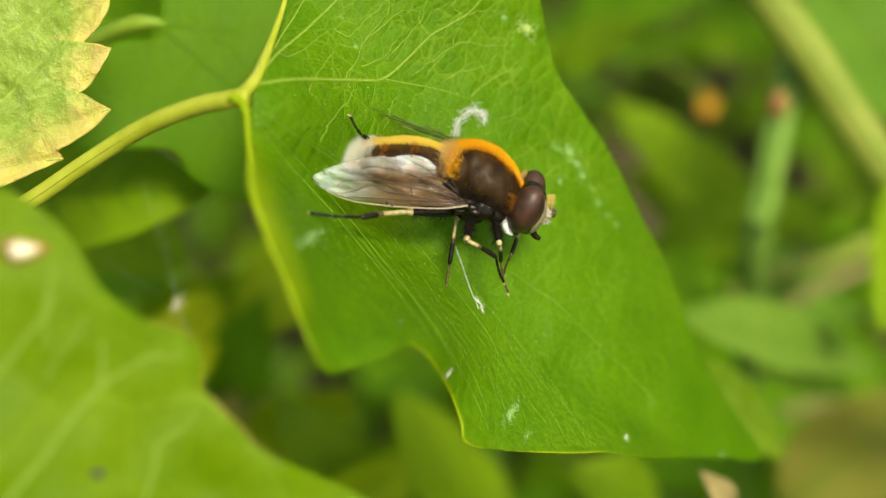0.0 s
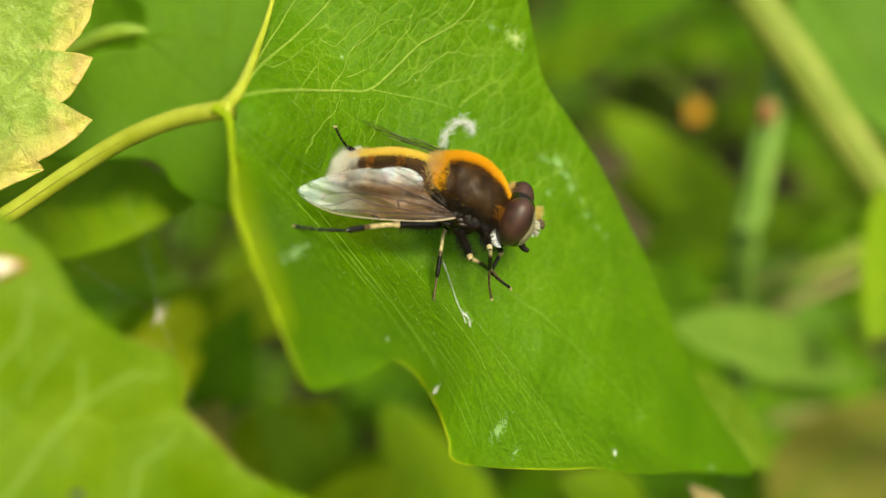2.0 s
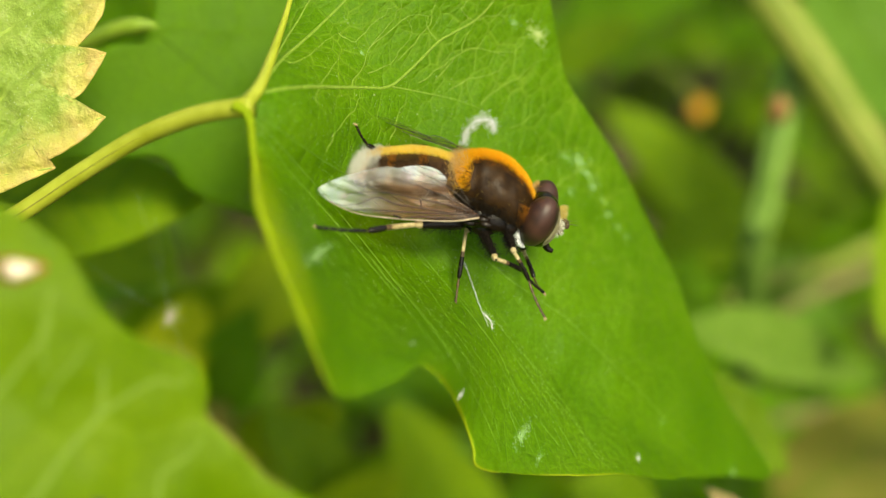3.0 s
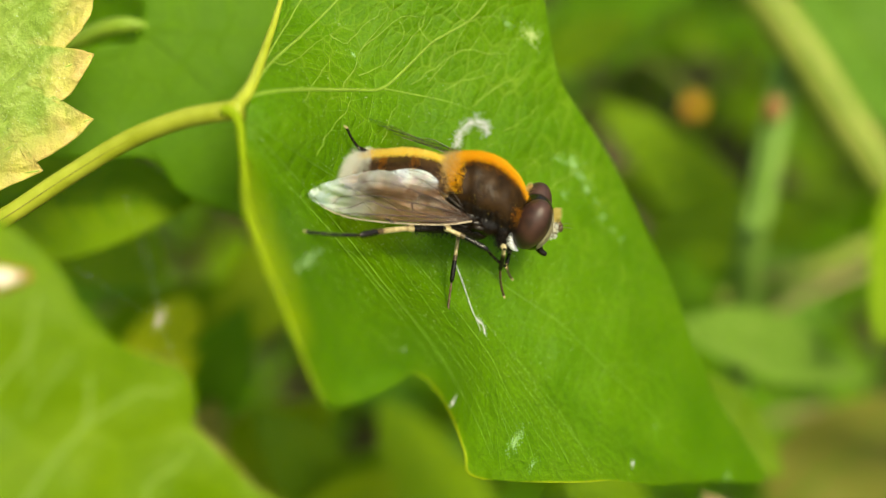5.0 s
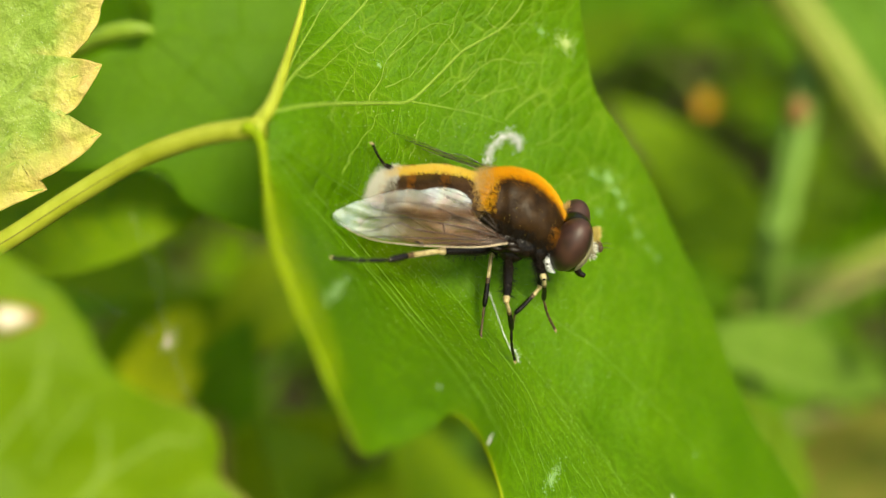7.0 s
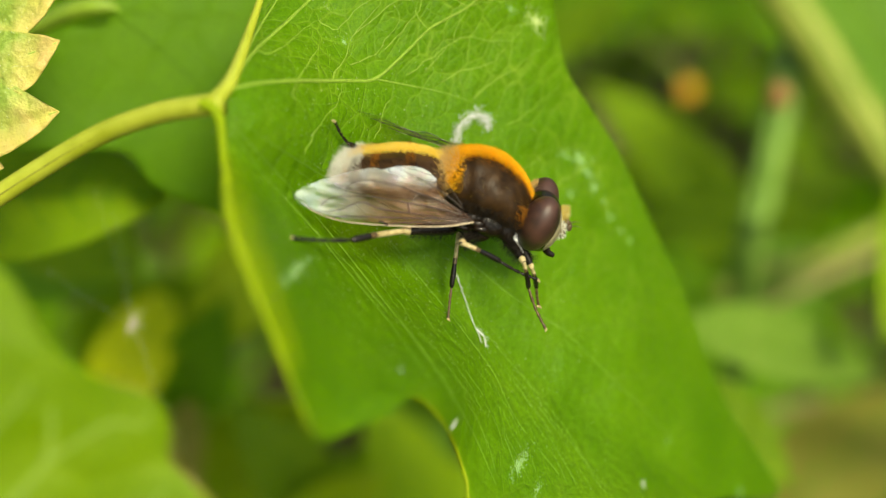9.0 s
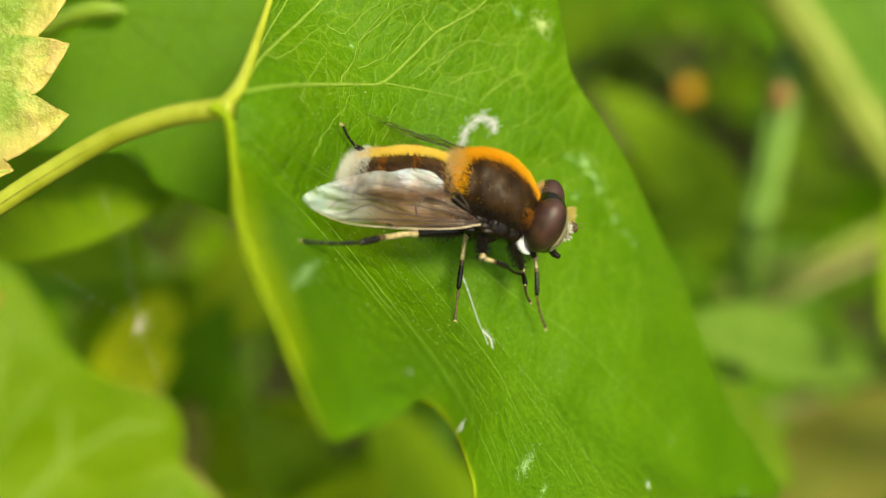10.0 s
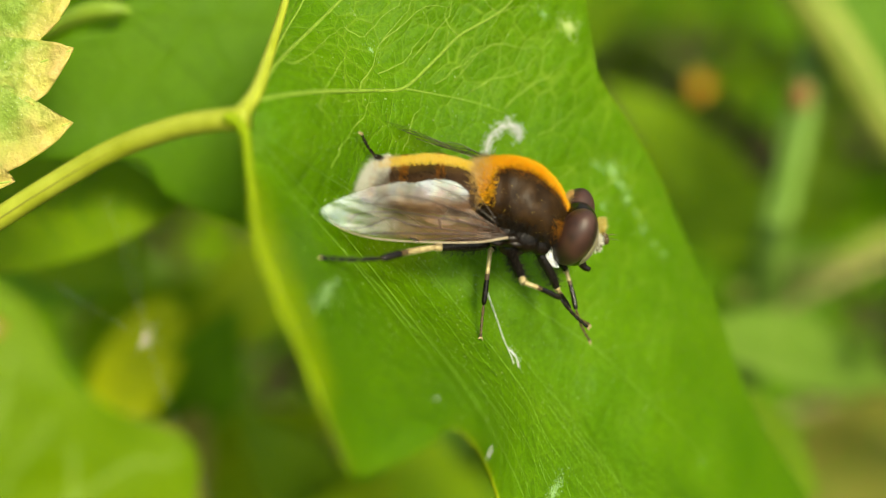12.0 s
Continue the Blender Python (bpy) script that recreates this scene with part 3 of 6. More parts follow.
def main_leaf():
    leaf = tagged(new("bindweed_leaf"), "bright green heart-shaped bindweed leaf with folded lobe carrying the hoverfly", "leaf", "bindweed leaves")
    leaf.matrix_world = BANK @ pose(-10.5 * MM, 7.6 * MM, 0, 0, 0, LEAF_TURN)
    outline = [(0.1, -0.5), (1.1, -1.4), (3.4, -3.1), (5.5, -4.3), (7.9, -5.6), (10.1, -6.9), (11.8, -7.8), (12.7, -7.3), (13.7, -6.0), (14.4, -4.9), (15.9, -5.1), (17.8, -6.1), (19.5, -7.3), (20.3, -8.0), (22.2, -7.5), (25.9, -5.6), (28.5, -4.1), (31.3, -3.1), (34.7, -1.7), (37.7, -0.4), (41.7, 1.3), (38.0, 2.7), (34.5, 3.6), (30.9, 5.5), (26.5, 8.3), (23.1, 9.8), (18.7, 11.7), (15.7, 12.6), (12.3, 13.5), (10.3, 15.0), (7.0, 17.5), (3.0, 18.0), (-1.5, 15.5), (-4.0, 11.0), (-3.4, 6.6), (-2.1, 3.9), (-1.0, 1.8)]
    bm = blade(outline, (14.0, 3.0), main_surface, 96, 7, 0.2)
    part("blade", bm, GREEN, leaf)
    # thickened margin, in three runs, with its lit edge put into a pale colour
    rim = [Vector((p.x * MM, p.y * MM, (main_surface(p.x, p.y)) * MM)) for p in spline([(*q, 0) for q in outline], 5, True)]
    n = len(rim)
    for a, b, r in ((6, 31, 0.07), (45, 70, 0.09), (70, 82, 0.05), (170, 184, 0.12)):
        run = [rim[i % n] for i in range(a, b)]
        k = len(run) - 1
        # the folded lobe's margin is curled and swells towards the stalk
        curl = [max(0.0, 0.30 * (1 - i / k * 1.3)) if r < 0.075 and a < 10 else 0.0 for i in range(k + 1)]
        radii = [(r * (0.35 + 0.65 * abs(math.sin(math.pi * i / k)) ** 0.5) + curl[i]) * MM * (1 + 0.5 * noise.noise(Vector((i * 0.35, a, 0)))) for i in range(k + 1)]
        part("margin", tube(bmesh.new(), run, radii, 10), MARGIN, leaf, "thickened leaf margin in a pale lit tone")
    for points, r0, r1 in UPPER_RIBS:
        vein_on(leaf, points, main_surface, r0, r1, VEIN, 0.08)
    for points, r0, r1 in FOLD_RIBS:
        vein_on(leaf, points, main_surface, r0 * 0.62, r1 * 0.75, VEIN_FINE, 0.085)
    vein_net(leaf, outline)
    # the stalk bends in from the stem and runs into the margin of the upper lobe
    inv = leaf.matrix_world.inverted()
    stalk = [inv @ bank(*p) for p in [(-32.36, -1.00, -1.90), (-28.43, 0.67, -0.40), (-24.39, 2.74, 0.80), (-20.71, 4.91, 2.20), (-17.03, 6.79, 4.20), (-13.79, 7.76, 6.40), (-11.36, 8.05, 8.10), (-10.41, 8.14, 8.40)]]
    stalk = [v for v in spline(stalk, 8)]
    k = len(stalk)
    part("petiole", tube(bmesh.new(), stalk, [(0.57 - 0.07 * i / k + (0.10 if i > k - 4 else 0)) * MM for i in range(k)], 14), STEM, leaf, "smooth pale yellow-green grooved leaf stalk")
    groove = [v + Vector((0.05, -0.1, 0.52)) * MM for v in stalk[4:-3]]
    part("groove", tube(bmesh.new(), groove, (0.05 * MM, 0.03 * MM), 6), STALK_LINE, leaf, "dull line along the stalk")
    lobe = [inv @ bank(*p) for p in [(-10.84, 8.12, 8.60), (-10.23, 9.27, 7.00), (-9.92, 10.77, 5.00), (-9.62, 12.26, 3.50), (-9.22, 14.08, 2.20), (-8.75, 16.61, 1.00)]]
    part("lobe_rib", tube(bmesh.new(), spline(lobe, 7), (0.40 * MM, 0.10 * MM), 10), STEM, leaf, "pale rib along the upper lobe")
    lip = [inv @ bank(*p) for p in [(-11.35, 8.12, 8.60), (-10.72, 7.80, 8.80), (-10.44, 7.11, 9.10), (-10.20, 5.66, 10.00), (-9.82, 3.81, 11.50)]]
    part("stalk_lip", tube(bmesh.new(), spline(lip, 6), (0.30 * MM, 0.16 * MM), 10), MARGIN, leaf, "yellow-green lip where stalk meets blade")
    return leaf


MAIN_LEAF = main_leaf()


# ---------------------------------------------------------------- other leaves in focus or near it
def front_leaf():
    leaf = tagged(new("bindweed_leaf"), "large soft yellow-green bindweed leaf with wavy margin and scar", "leaf", "bindweed leaves")
    leaf.matrix_world = BANK @ pose(-16 * MM, -5 * MM, 20.5 * MM)
    outline = [(-5.5, 8.2), (-3.59, 7.7), (-2.71, 7.21), (-1.81, 6.52), (-0.98, 5.85), (-0.26, 4.77), (0.23, 3.88), (0.81, 3.06), (1.72, 2.23), (2.59, 1.71), (3.5, 1.39), (4.2, 1.05), (4.62, 0.54), (4.83, -0.33), (4.78, -1.45), (5.44, -2.13), (6.38, -3.07), (7.35, -4.18), (8.46, -4.83), (9.19, -5.23), (12.4, -6.9), (16.4, -9.2), (17.8, -14.6), (8.4, -21.9), (-6.1, -21.5), (-13.8, -13.3), (-16.0, -2.4), (-13.0, 5.5), (-8.6, 8.0)]

    def surface(x, y):
        return -0.28 * x + 0.02 * y + wave(x, y, 7, 0.9, 4) + wave(x, y, 2.4, 0.34, 5)

    part("blade", blade(outline, (-7, -8), surface, 44, 5, 0.22), GREEN_NEAR, leaf)
    rim = [Vector((p.x * MM, p.y * MM, surface(p.x, p.y) * MM)) for p in spline([(*q, 0) for q in outline], 5, True)]
    for a, b, size in ((42, 58, 0.03), (66, 92, 0.045)):
        k = b - a - 1
        part("margin", tube(bmesh.new(), [p + Vector((0.03, 0.02, -0.1)) * MM for p in rim[a:b]], [size * math.sin(math.pi * (i + 0.5) / (k + 1)) * MM for i in range(k + 1)], 8), RUST_EDGE, leaf, "curled reddish-brown leaf edge")
    for points, r0, r1 in (
        ([(-6.5, -3.4), (-3.54, -0.11), (-2.61, 1.08), (-1.91, 2.03), (-1.56, 3.47), (-1.35, 4.18)], 0.14, 0.07),
        ([(-4.5, -7.5), (-2.13, -4.65), (-1.08, -3.05), (0.27, -1.41), (0.57, -0.44), (0.61, 0.79)], 0.16, 0.10),
        ([(0.27, -1.41), (1.43, -0.59), (2.68, 0.1), (3.73, -0.05), (4.08, 0.44)], 0.11, 0.06),
        ([(-1.75, -0.86), (-1.5, -0.14), (-0.33, 1.29), (-0.09, 2.01)], 0.09, 0.05),
        ([(2.0, -7.5), (2.77, -4.97), (2.88, -3.99), (3.95, -3.29), (4.67, -2.44)], 0.11, 0.07),
        ([(-1.44, 2.99), (-1.8, 1.55), (-1.59, 0.59)], 0.10, 0.06),
    ):
        vein_on(leaf, points, surface, r0, r1, VEIN_NEAR, 0.08)
    c = (-2.80, 4.97)
    for name, r, lift, m in (("scar_rim", 0.92, 0.13, SCAR_RIM), ("scar", 0.62, 0.17, SCAR)):
        bm = bmesh.new()
        ring = []
        for k in range(20):
            a = k / 20 * 2 * math.pi
            q = r * (1 + 0.15 * math.sin(3 * a + 1))
            x, y = c[0] + math.cos(a) * q * 1.15, c[1] + math.sin(a) * q * 0.62
            ring.append(bm.verts.new((x * MM, y * MM, (surface(x, y) + lift) * MM)))
        top = bm.verts.new((c[0] * MM, c[1] * MM, (surface(*c) + lift + 0.05) * MM))
        low = bm.verts.new((c[0] * MM, c[1] * MM, (surface(*c) - 0.05) * MM))
        for k in range(20):
            bm.faces.new((ring[k], ring[(k + 1) % 20], top))
            bm.faces.new((ring[(k + 1) % 20], ring[k], low))
        part(name, bm, m, leaf, "bleached spot with orange rim" if name == "scar" else "")
    g = (0.35, -5.22)
    bm = bmesh.new()
    for k in range(5):
        x, y = g[0] + random.uniform(-0.25, 0.25), g[1] + random.uniform(-0.2, 0.2)
        bmesh.ops.create_icosphere(bm, subdivisions=1, radius=random.uniform(0.1, 0.2) * MM, matrix=Matrix.Translation((x * MM, y * MM, (surface(x, y) + 0.15) * MM)))
    part("grit", bm, DARK_SPECK, leaf, "dark speck of dirt")
    stalk = [Vector(p) * MM for p in ((-14, 6, 4), (-20, 9, 1), (-30, 10, -6), (-40, 2, -20))]
    part("petiole", tube(bmesh.new(), spline(stalk, 6), (0.5 * MM, 0.8 * MM), 10), STEM, leaf)


RUST_EDGE = plain("rusty leaf edge", (0.16, 0.12, 0.02), (0.26, 0.17, 0.04), 1.0, 0.5)
front_leaf()


def toothed_leaf():
    leaf = tagged(new("toothed_leaf"), "pale green toothed leaf yellowing to pink at its edge", "leaf")
    leaf.matrix_world = BANK @ pose(-22 * MM, 12 * MM, 0)
    outline = [(2.28, 2.93), (2.15, 2.04), (1.59, 1.15), (0.65, 0.29), (2.36, -0.08), (2.04, -0.84), (1.54, -1.59), (0.96, -2.33), (0.26, -2.88), (1.26, -3.33), (2.33, -3.72), (1.7, -4.49), (0.9, -5.13), (-0.1, -5.76), (-1.31, -6.31), (-0.58, -6.62), (-1.75, -7.2), (-3.01, -7.75), (-4.8, -8.5), (-8.3, -8.9), (-12.5, -5.8), (-16.4, 1.0), (-15.0, 8.2), (-10.0, 14.2), (-5.8, 15.7), (-2.3, 14.3), (-3.0, 12.6), (0.1, 11.5), (-0.6, 9.5), (1.8, 7.8), (0.8, 5.8), (3.0, 4.7)]
    centre = (-6.0, 1.0)
    veins = (
        [(-9.7, -4.0), (-3.71, 0.98), (-2.38, 1.92), (-1.07, 2.86), (1.0, 4.4)],
        [(-5.8, -4.6), (-3.04, -1.91), (-1.17, 0.04), (0.72, 2.0), (1.91, 2.92)],
        [(-5.8, -6.4), (-3.83, -4.76), (-1.77, -3.18), (-0.37, -1.31), (2.18, -0.23)],
        [(-6.5, -7.2), (-3.85, -6.04), (-1.21, -4.76), (0.52, -4.32), (2.15, -3.76)],
        [(-5.5, -7.4), (-3.73, -7.03), (-0.8, -6.62)],
    )
    grooves = [(a, b) for v in veins for a, b in zip(v, v[1:])]

    def surface(x, y):
        sunk = 0.0
        for a, b in grooves:
            ab, ap = (b[0] - a[0], b[1] - a[1]), (x - a[0], y - a[1])
            u = max(0.0, min(1.0, (ab[0] * ap[0] + ab[1] * ap[1]) / (ab[0] ** 2 + ab[1] ** 2)))
            sunk = max(sunk, math.exp(-((ap[0] - u * ab[0]) ** 2 + (ap[1] - u * ab[1]) ** 2) / 0.16))
        return 0.10 * x - 0.24 * sunk + wave(x, y, 1.5, 0.26, 9) + wave(x, y, 0.6, 0.07, 3)

    ragged = []
    for k, p in enumerate(outline):
        q = outline[(k + 1) % len(outline)]
        n = 5 if math.dist(p, q) < 2 else 1
        for i in range(n):
            u = i / n
            nick = random.uniform(-0.045, 0.045) if i else 0.0
            ragged.append((p[0] + (q[0] - p[0]) * u + nick, p[1] + (q[1] - p[1]) * u + nick))
    part("blade", blade(ragged, centre, surface, 60, 2, 0.25, True), SERRATE, leaf)
    for points in veins:
        vein_on(leaf, points, surface, 0.09, 0.05, VEIN_PALE, 0.06)
    bm = bmesh.new()
    roots = []
    for k in range(1500):
        a, q = random.uniform(0, 6.28), random.random() ** 0.5
        x, y = centre[0] + math.cos(a) * q * 7, centre[1] + math.sin(a) * q * 9
        p = Vector((x, y, surface(x, y) + 0.1))
        roots.append((p * MM, (p + Vector((random.uniform(-0.06, 0.06), random.uniform(-0.06, 0.06), random.uniform(0.06, 0.14)))) * MM))
    strands(bm, roots, 0.012 * MM)
    part("down", bm, HAIR_WHITE, leaf, "short white down", "stuff")


VEIN_PALE = plain("green vein", (0.20, 0.31, 0.03), (0.30, 0.40, 0.06), 1.5, 0.5)
toothed_leaf()


def back_leaf():
    leaf = tagged(new("bindweed_leaf"), "shaded mid green bindweed leaf behind the stalk", "leaf", "bindweed leaves")
    leaf.matrix_world = BANK @ pose(-14 * MM, 10 * MM, -17 * MM)
    outline = [(-6.2, 5.8), (-6.5, 4.7), (-9.0, 4.4), (-10.7, 2.7), (-12.0, -0.5), (-12.9, -2.9), (-9.2, -3.0), (-5.3, -3.1), (-3.6, -5.2), (0.2, -6.8), (4.9, -7.9), (10.6, -5.5), (12.2, 3.9), (7.4, 13.9), (-0.6, 18.0), (-5.3, 13.9), (-6.8, 9.1), (-5.9, 7.4)]

    def surface(x, y):
        return -0.12 * x + 0.02 * y - 0.01 * (y - 2) ** 2 + wave(x, y, 8, 1.0, 14)

    part("blade", blade(outline, (2, 3), surface, 30, 5, 0.22), GREEN_BACK, leaf)
    for points, r0, r1 in (([(-6.2, 5.8), (-3.0, 3.2), (0.6, -0.3), (6.5, -5.5)], 0.11, 0.04), ([(-6.2, 5.8), (-1.4, 5.3), (5.0, 5.4)], 0.08, 0.03), ([(-6.2, 5.8), (-7.3, 1.6), (-8.1, -2.4)], 0.06, 0.03), ([(-6.2, 5.8), (-4.1, 0.4), (-2.2, -4.3)], 0.05, 0.03)):
        vein_on(leaf, points, surface, r0, r1, VEIN_BACK, 0.08)
    inv = leaf.matrix_world.inverted()
    stalk = [inv @ bank(*p) for p in [(-35.99, 10.53, -26.00), (-27.45, 14.10, -20.00), (-24.50, 15.21, -18.00), (-22.14, 15.83, -16.50), (-20.4, 15.95, -16.05), (-19.4, 15.7, -16.3)]]
    stalk = spline(stalk, 6)
    k = len(stalk) - 1
    part("petiole", tube(bmesh.new(), stalk, [min(0.58, 0.12 + 0.05 * (k - i)) * MM for i in range(k + 1)], 10), STEM_GREEN, leaf)


VEIN_BACK = leaf_material("dull vein", (0.085, 0.205, 0.008), (0.12, 0.26, 0.010), (0.14, 0.28, 0.02), (0.27, 0.52, 0.01), amount=0.45, vein_strength=0.1)
back_leaf()


# ---------------------------------------------------------------- leaves and stalks out of focus
def leaf_shape(length, width, kind):
    out = []
    for k in range(26):
        u = k / 25
        if kind == "heart":
            w = (abs(math.sin(math.pi * u ** 0.55)) ** 0.8) * (1 - 0.25 * u)
        elif kind == "lance":
            w = abs(math.sin(math.pi * u ** 0.75)) ** 1.1
        else:
            w = abs(math.sin(math.pi * u ** 0.8)) ** 0.75
        out.append((u * length, w * width / 2))
    return out


def spread_leaf(base, tip, width, material, label, kind="ovate", face=(0, 0.15, 1), fold=0.25, droop=0.1, teeth=0.0, name="leaf", group="background leaves", stalk=None):
    """A whole leaf from its base to its tip (mm on the bank)."""
    b0, t0 = bank(*base), bank(*tip)
    length = (t0 - b0).length / MM
    leaf = tagged(new(name), label, "leaf", group)
    leaf.matrix_world = basis(b0, t0 - b0, BANK.to_3x3() @ Vector(face))
    edge = leaf_shape(length, width, kind)
    seed = base[0] * 0.37 + tip[1]

    def surface(x, y):
        return abs(y) * fold - droop * length * ((x / length - 0.5) ** 2 - 0.25) + wave(x, y, width * 0.35, width * 0.04, seed)

    rim = [(x, y * (1 + teeth * (k % 2))) for k, (x, y) in enumerate(edge[1:-1])]
    outline = [(0, 0)] + [(x, y) for x, y in rim] + [(length, 0)] + [(x, -y) for x, y in rim[::-1]]
    part("blade", blade(outline, (length * 0.45, 0), surface, 12, 2, 0.3), material, leaf)
    mid = [(0, 0), (length * 0.5, 0), (length * 0.97, 0)]
    vein_on(leaf, mid, surface, width * 0.02, width * 0.006, VEIN_BACK, 0.12)
    for k in range(1, 6):
        x0 = length * (0.08 + 0.14 * k)
        for sgn in (1, -1):
            w = width * 0.40 * math.sin(math.pi * min(0.95, (x0 / length + 0.1)) ** 0.8)
            vein_on(leaf, [(x0, 0), (x0 + w * 0.45, sgn * w * 0.55), (x0 + w * 0.75, sgn * w * 0.9)], surface, width * 0.011, width * 0.004, VEIN_BACK, 0.12)
    if stalk:
        inv = leaf.matrix_world.inverted()
        part("petiole", tube(bmesh.new(), spline([inv @ bank(*p) for p in stalk] + [Vector((0, 0, 0))], 6), (0.9 * MM, 0.6 * MM), 8), STEM_BACK, leaf)
    return leaf


def stalk_thing(name, points, r0, r1, material, label, flat=1.0, node=None):
    root = tagged(new(name), label, "stalk")
    root.matrix_world = Matrix.Translation(bank(*points[0]))
    inv = root.matrix_world.inverted()
    line = spline([inv @ bank(*p) for p in points], 8)
    part("stem", tube(bmesh.new(), line, (r0 * MM, r1 * MM), 12, flat), material, root)
    part("rib", tube(bmesh.new(), [p + BANK.to_3x3() @ Vector((-0.2, 0.2, 0.95)) * r0 * MM for p in line[2:-8]], (r0 * 0.12 * MM, r1 * 0.12 * MM), 6), VEIN_BACK, root, "dull ridge along the stalk")
    if node:
        p, r = inv @ bank(*node[0]), node[1]
        bm = bmesh.new()
        bmesh.ops.create_uvsphere(bm, u_segments=12, v_segments=8, radius=r * MM, matrix=Matrix.Translation(p) @ Matrix.Diagonal((1, 1, 1.4, 1)))
        part("node", bm, NODE_PINK, root, "pinkish swollen node")
    return root


BLUE_STEM = plain('cool green stalk', (0.10, 0.20, 0.02), (0.15, 0.26, 0.04), 0.3, 0.6)
spread_leaf((-37.63, 4.23, -27.00), (-17.51, 4.29, -23.00), 10.0, BRIGHT_LEAF, 'blurred light green leaf below the stalk', 'ovate', (0.3, 0.3, 1), 0.08, 0.06)
spread_leaf((-34.36, -16.02, -79.00), (-17.78, -3.45, -64.00), 15.0, BRIGHT_LEAF, 'blurred olive green leaf among the weeds', 'ovate', (0.1, 0.1, 1), 0.15, 0.10)
spread_leaf((-22.97, -4.16, -58.00), (-30.79, -18.78, -54.00), 7.0, YELLOW_LEAF, 'blurred yellowing narrow leaf', 'ovate', (0.4, 0.2, 1), 0.12, 0.10)
spread_leaf((43.33, -2.13, -102.00), (21.01, 18.88, -96.00), 10.5, BRIGHT_LEAF, 'blurred broad green leaf among the weeds', 'ovate', (0.2, 0.3, 1), 0.20, 0.10)
spread_leaf((43.32, -1.08, -112.00), (23.29, 10.56, -106.00), 9.0, OLIVE_LEAF, 'blurred lime leaf tucked under a broader one', 'ovate', (0.1, 0.3, 1), 0.20, 0.10)
spread_leaf((32.77, -9.37, -116.00), (47.09, 3.13, -110.00), 13.0, GREEN_BACK, 'blurred mid green leaf deep among the weeds', 'ovate', (0.2, 0.3, 1), 0.20, 0.10)
spread_leaf((39.29, 2.01, -92.00), (49.14, 5.01, -90.00), 4.2, BRIGHT_LEAF, 'blurred slim light leaf lying across', 'lance', (0.1, 0.4, 1), 0.20, 0.10)
spread_leaf((31.65, -4.93, -92.00), (44.50, -3.96, -92.00), 6.5, BLUE_LEAF, 'blurred cool green leaf in the undergrowth', 'ovate', (0.1, 0.3, 1), 0.20, 0.10)
spread_leaf((55.91, -6.35, -120.00), (61.76, 0.87, -116.00), 8.0, GREEN_BACK, 'blurred dim leaf behind the twig', 'ovate', (0.1, 0.3, 1), 0.20, 0.10)
spread_leaf((25.12, 0.07, -90.00), (46.35, 5.24, -80.00), 9.0, LIME_LEAF, 'blurred light green leaf lying across', 'ovate', (0, 0.4, 1), 0.20, 0.10)
spread_leaf((22.66, -6.40, -52.00), (47.21, -13.32, -70.00), 7.5, PALE_LEAF, 'blurred narrow pale green leaf', 'lance', (0.1, 0.5, 1), 0.20, 0.12)
spread_leaf((21.91, -9.78, -40.00), (29.06, -18.08, -38.00), 4.5, LIME_LEAF, 'blurred leaf tip under the main leaf', 'ovate', (0, 0.1, 1), 0.20, 0.10)
spread_leaf((52.29, 11.60, -62.00), (41.49, -8.02, -52.00), 10.0, BRIGHT_LEAF, 'blurred yellow-green leaf among the weeds', 'ovate', (0.0, 0.2, 1), 0.20, 0.10)
spread_leaf((39.91, 30.48, -70.00), (51.24, 10.00, -64.00), 13.0, BLUE_LEAF, 'blurred cool green leaf beside the stalk', 'ovate', (0.2, 0.2, 1), 0.20, 0.10)
spread_leaf((16.00, 29.71, -104.00), (32.01, 31.66, -94.00), 10.0, GREEN_BACK, 'blurred dim green leaf in the undergrowth', 'ovate', (0, 0.4, 1), 0.20, 0.10)
spread_leaf((13.38, 21.91, -89.00), (24.26, 27.25, -84.00), 6.0, LIME_LEAF, 'blurred small green leaf among the weeds', 'lance', (0, 0.3, 1), 0.20, 0.10)
spread_leaf((37.26, -5.39, -89.00), (21.62, -3.80, -79.00), 9.0, GREEN_BACK, 'blurred mid green leaf in the undergrowth', 'ovate', (0, 0.3, 1), 0.20, 0.10)
spread_leaf((45.88, -4.26, -99.00), (29.20, 0.77, -94.00), 9.0, BLUE_LEAF, 'blurred cool green leaf in the undergrowth', 'ovate', (0, 0.3, 1), 0.20, 0.10)
spread_leaf((-22.78, -28.25, -79.00), (-9.59, -15.15, -64.00), 12.0, OLIVE_LEAF, 'blurred dim green leaf in the undergrowth', 'ovate', (0, 0.3, 1), 0.20, 0.10)
spread_leaf((7.24, -32.38, -74.00), (-9.27, -23.10, -79.00), 14.0, BRIGHT_LEAF, 'blurred green leaf in the undergrowth', 'ovate', (0, 0.3, 1), 0.20, 0.10)
spread_leaf((-21.04, -36.23, -104.00), (-6.67, -27.61, -96.00), 13.0, LIME_LEAF, 'blurred olive leaf low among the weeds', 'ovate', (0, 0.2, 1), 0.15, 0.10)
spread_leaf((-29.95, -40.48, -114.00), (-20.18, -31.26, -110.00), 8.0, YELLOW_LEAF, 'blurred yellowing leaf low among the weeds', 'ovate', (0, 0.2, 1), 0.15, 0.10)
spread_leaf((-28.90, -28.60, -64.00), (-20.72, -14.18, -60.00), 9.0, DRY_LEAF, 'blurred olive brown dying leaf', 'ovate', (0.5, 0, 1), 0.20, 0.10)
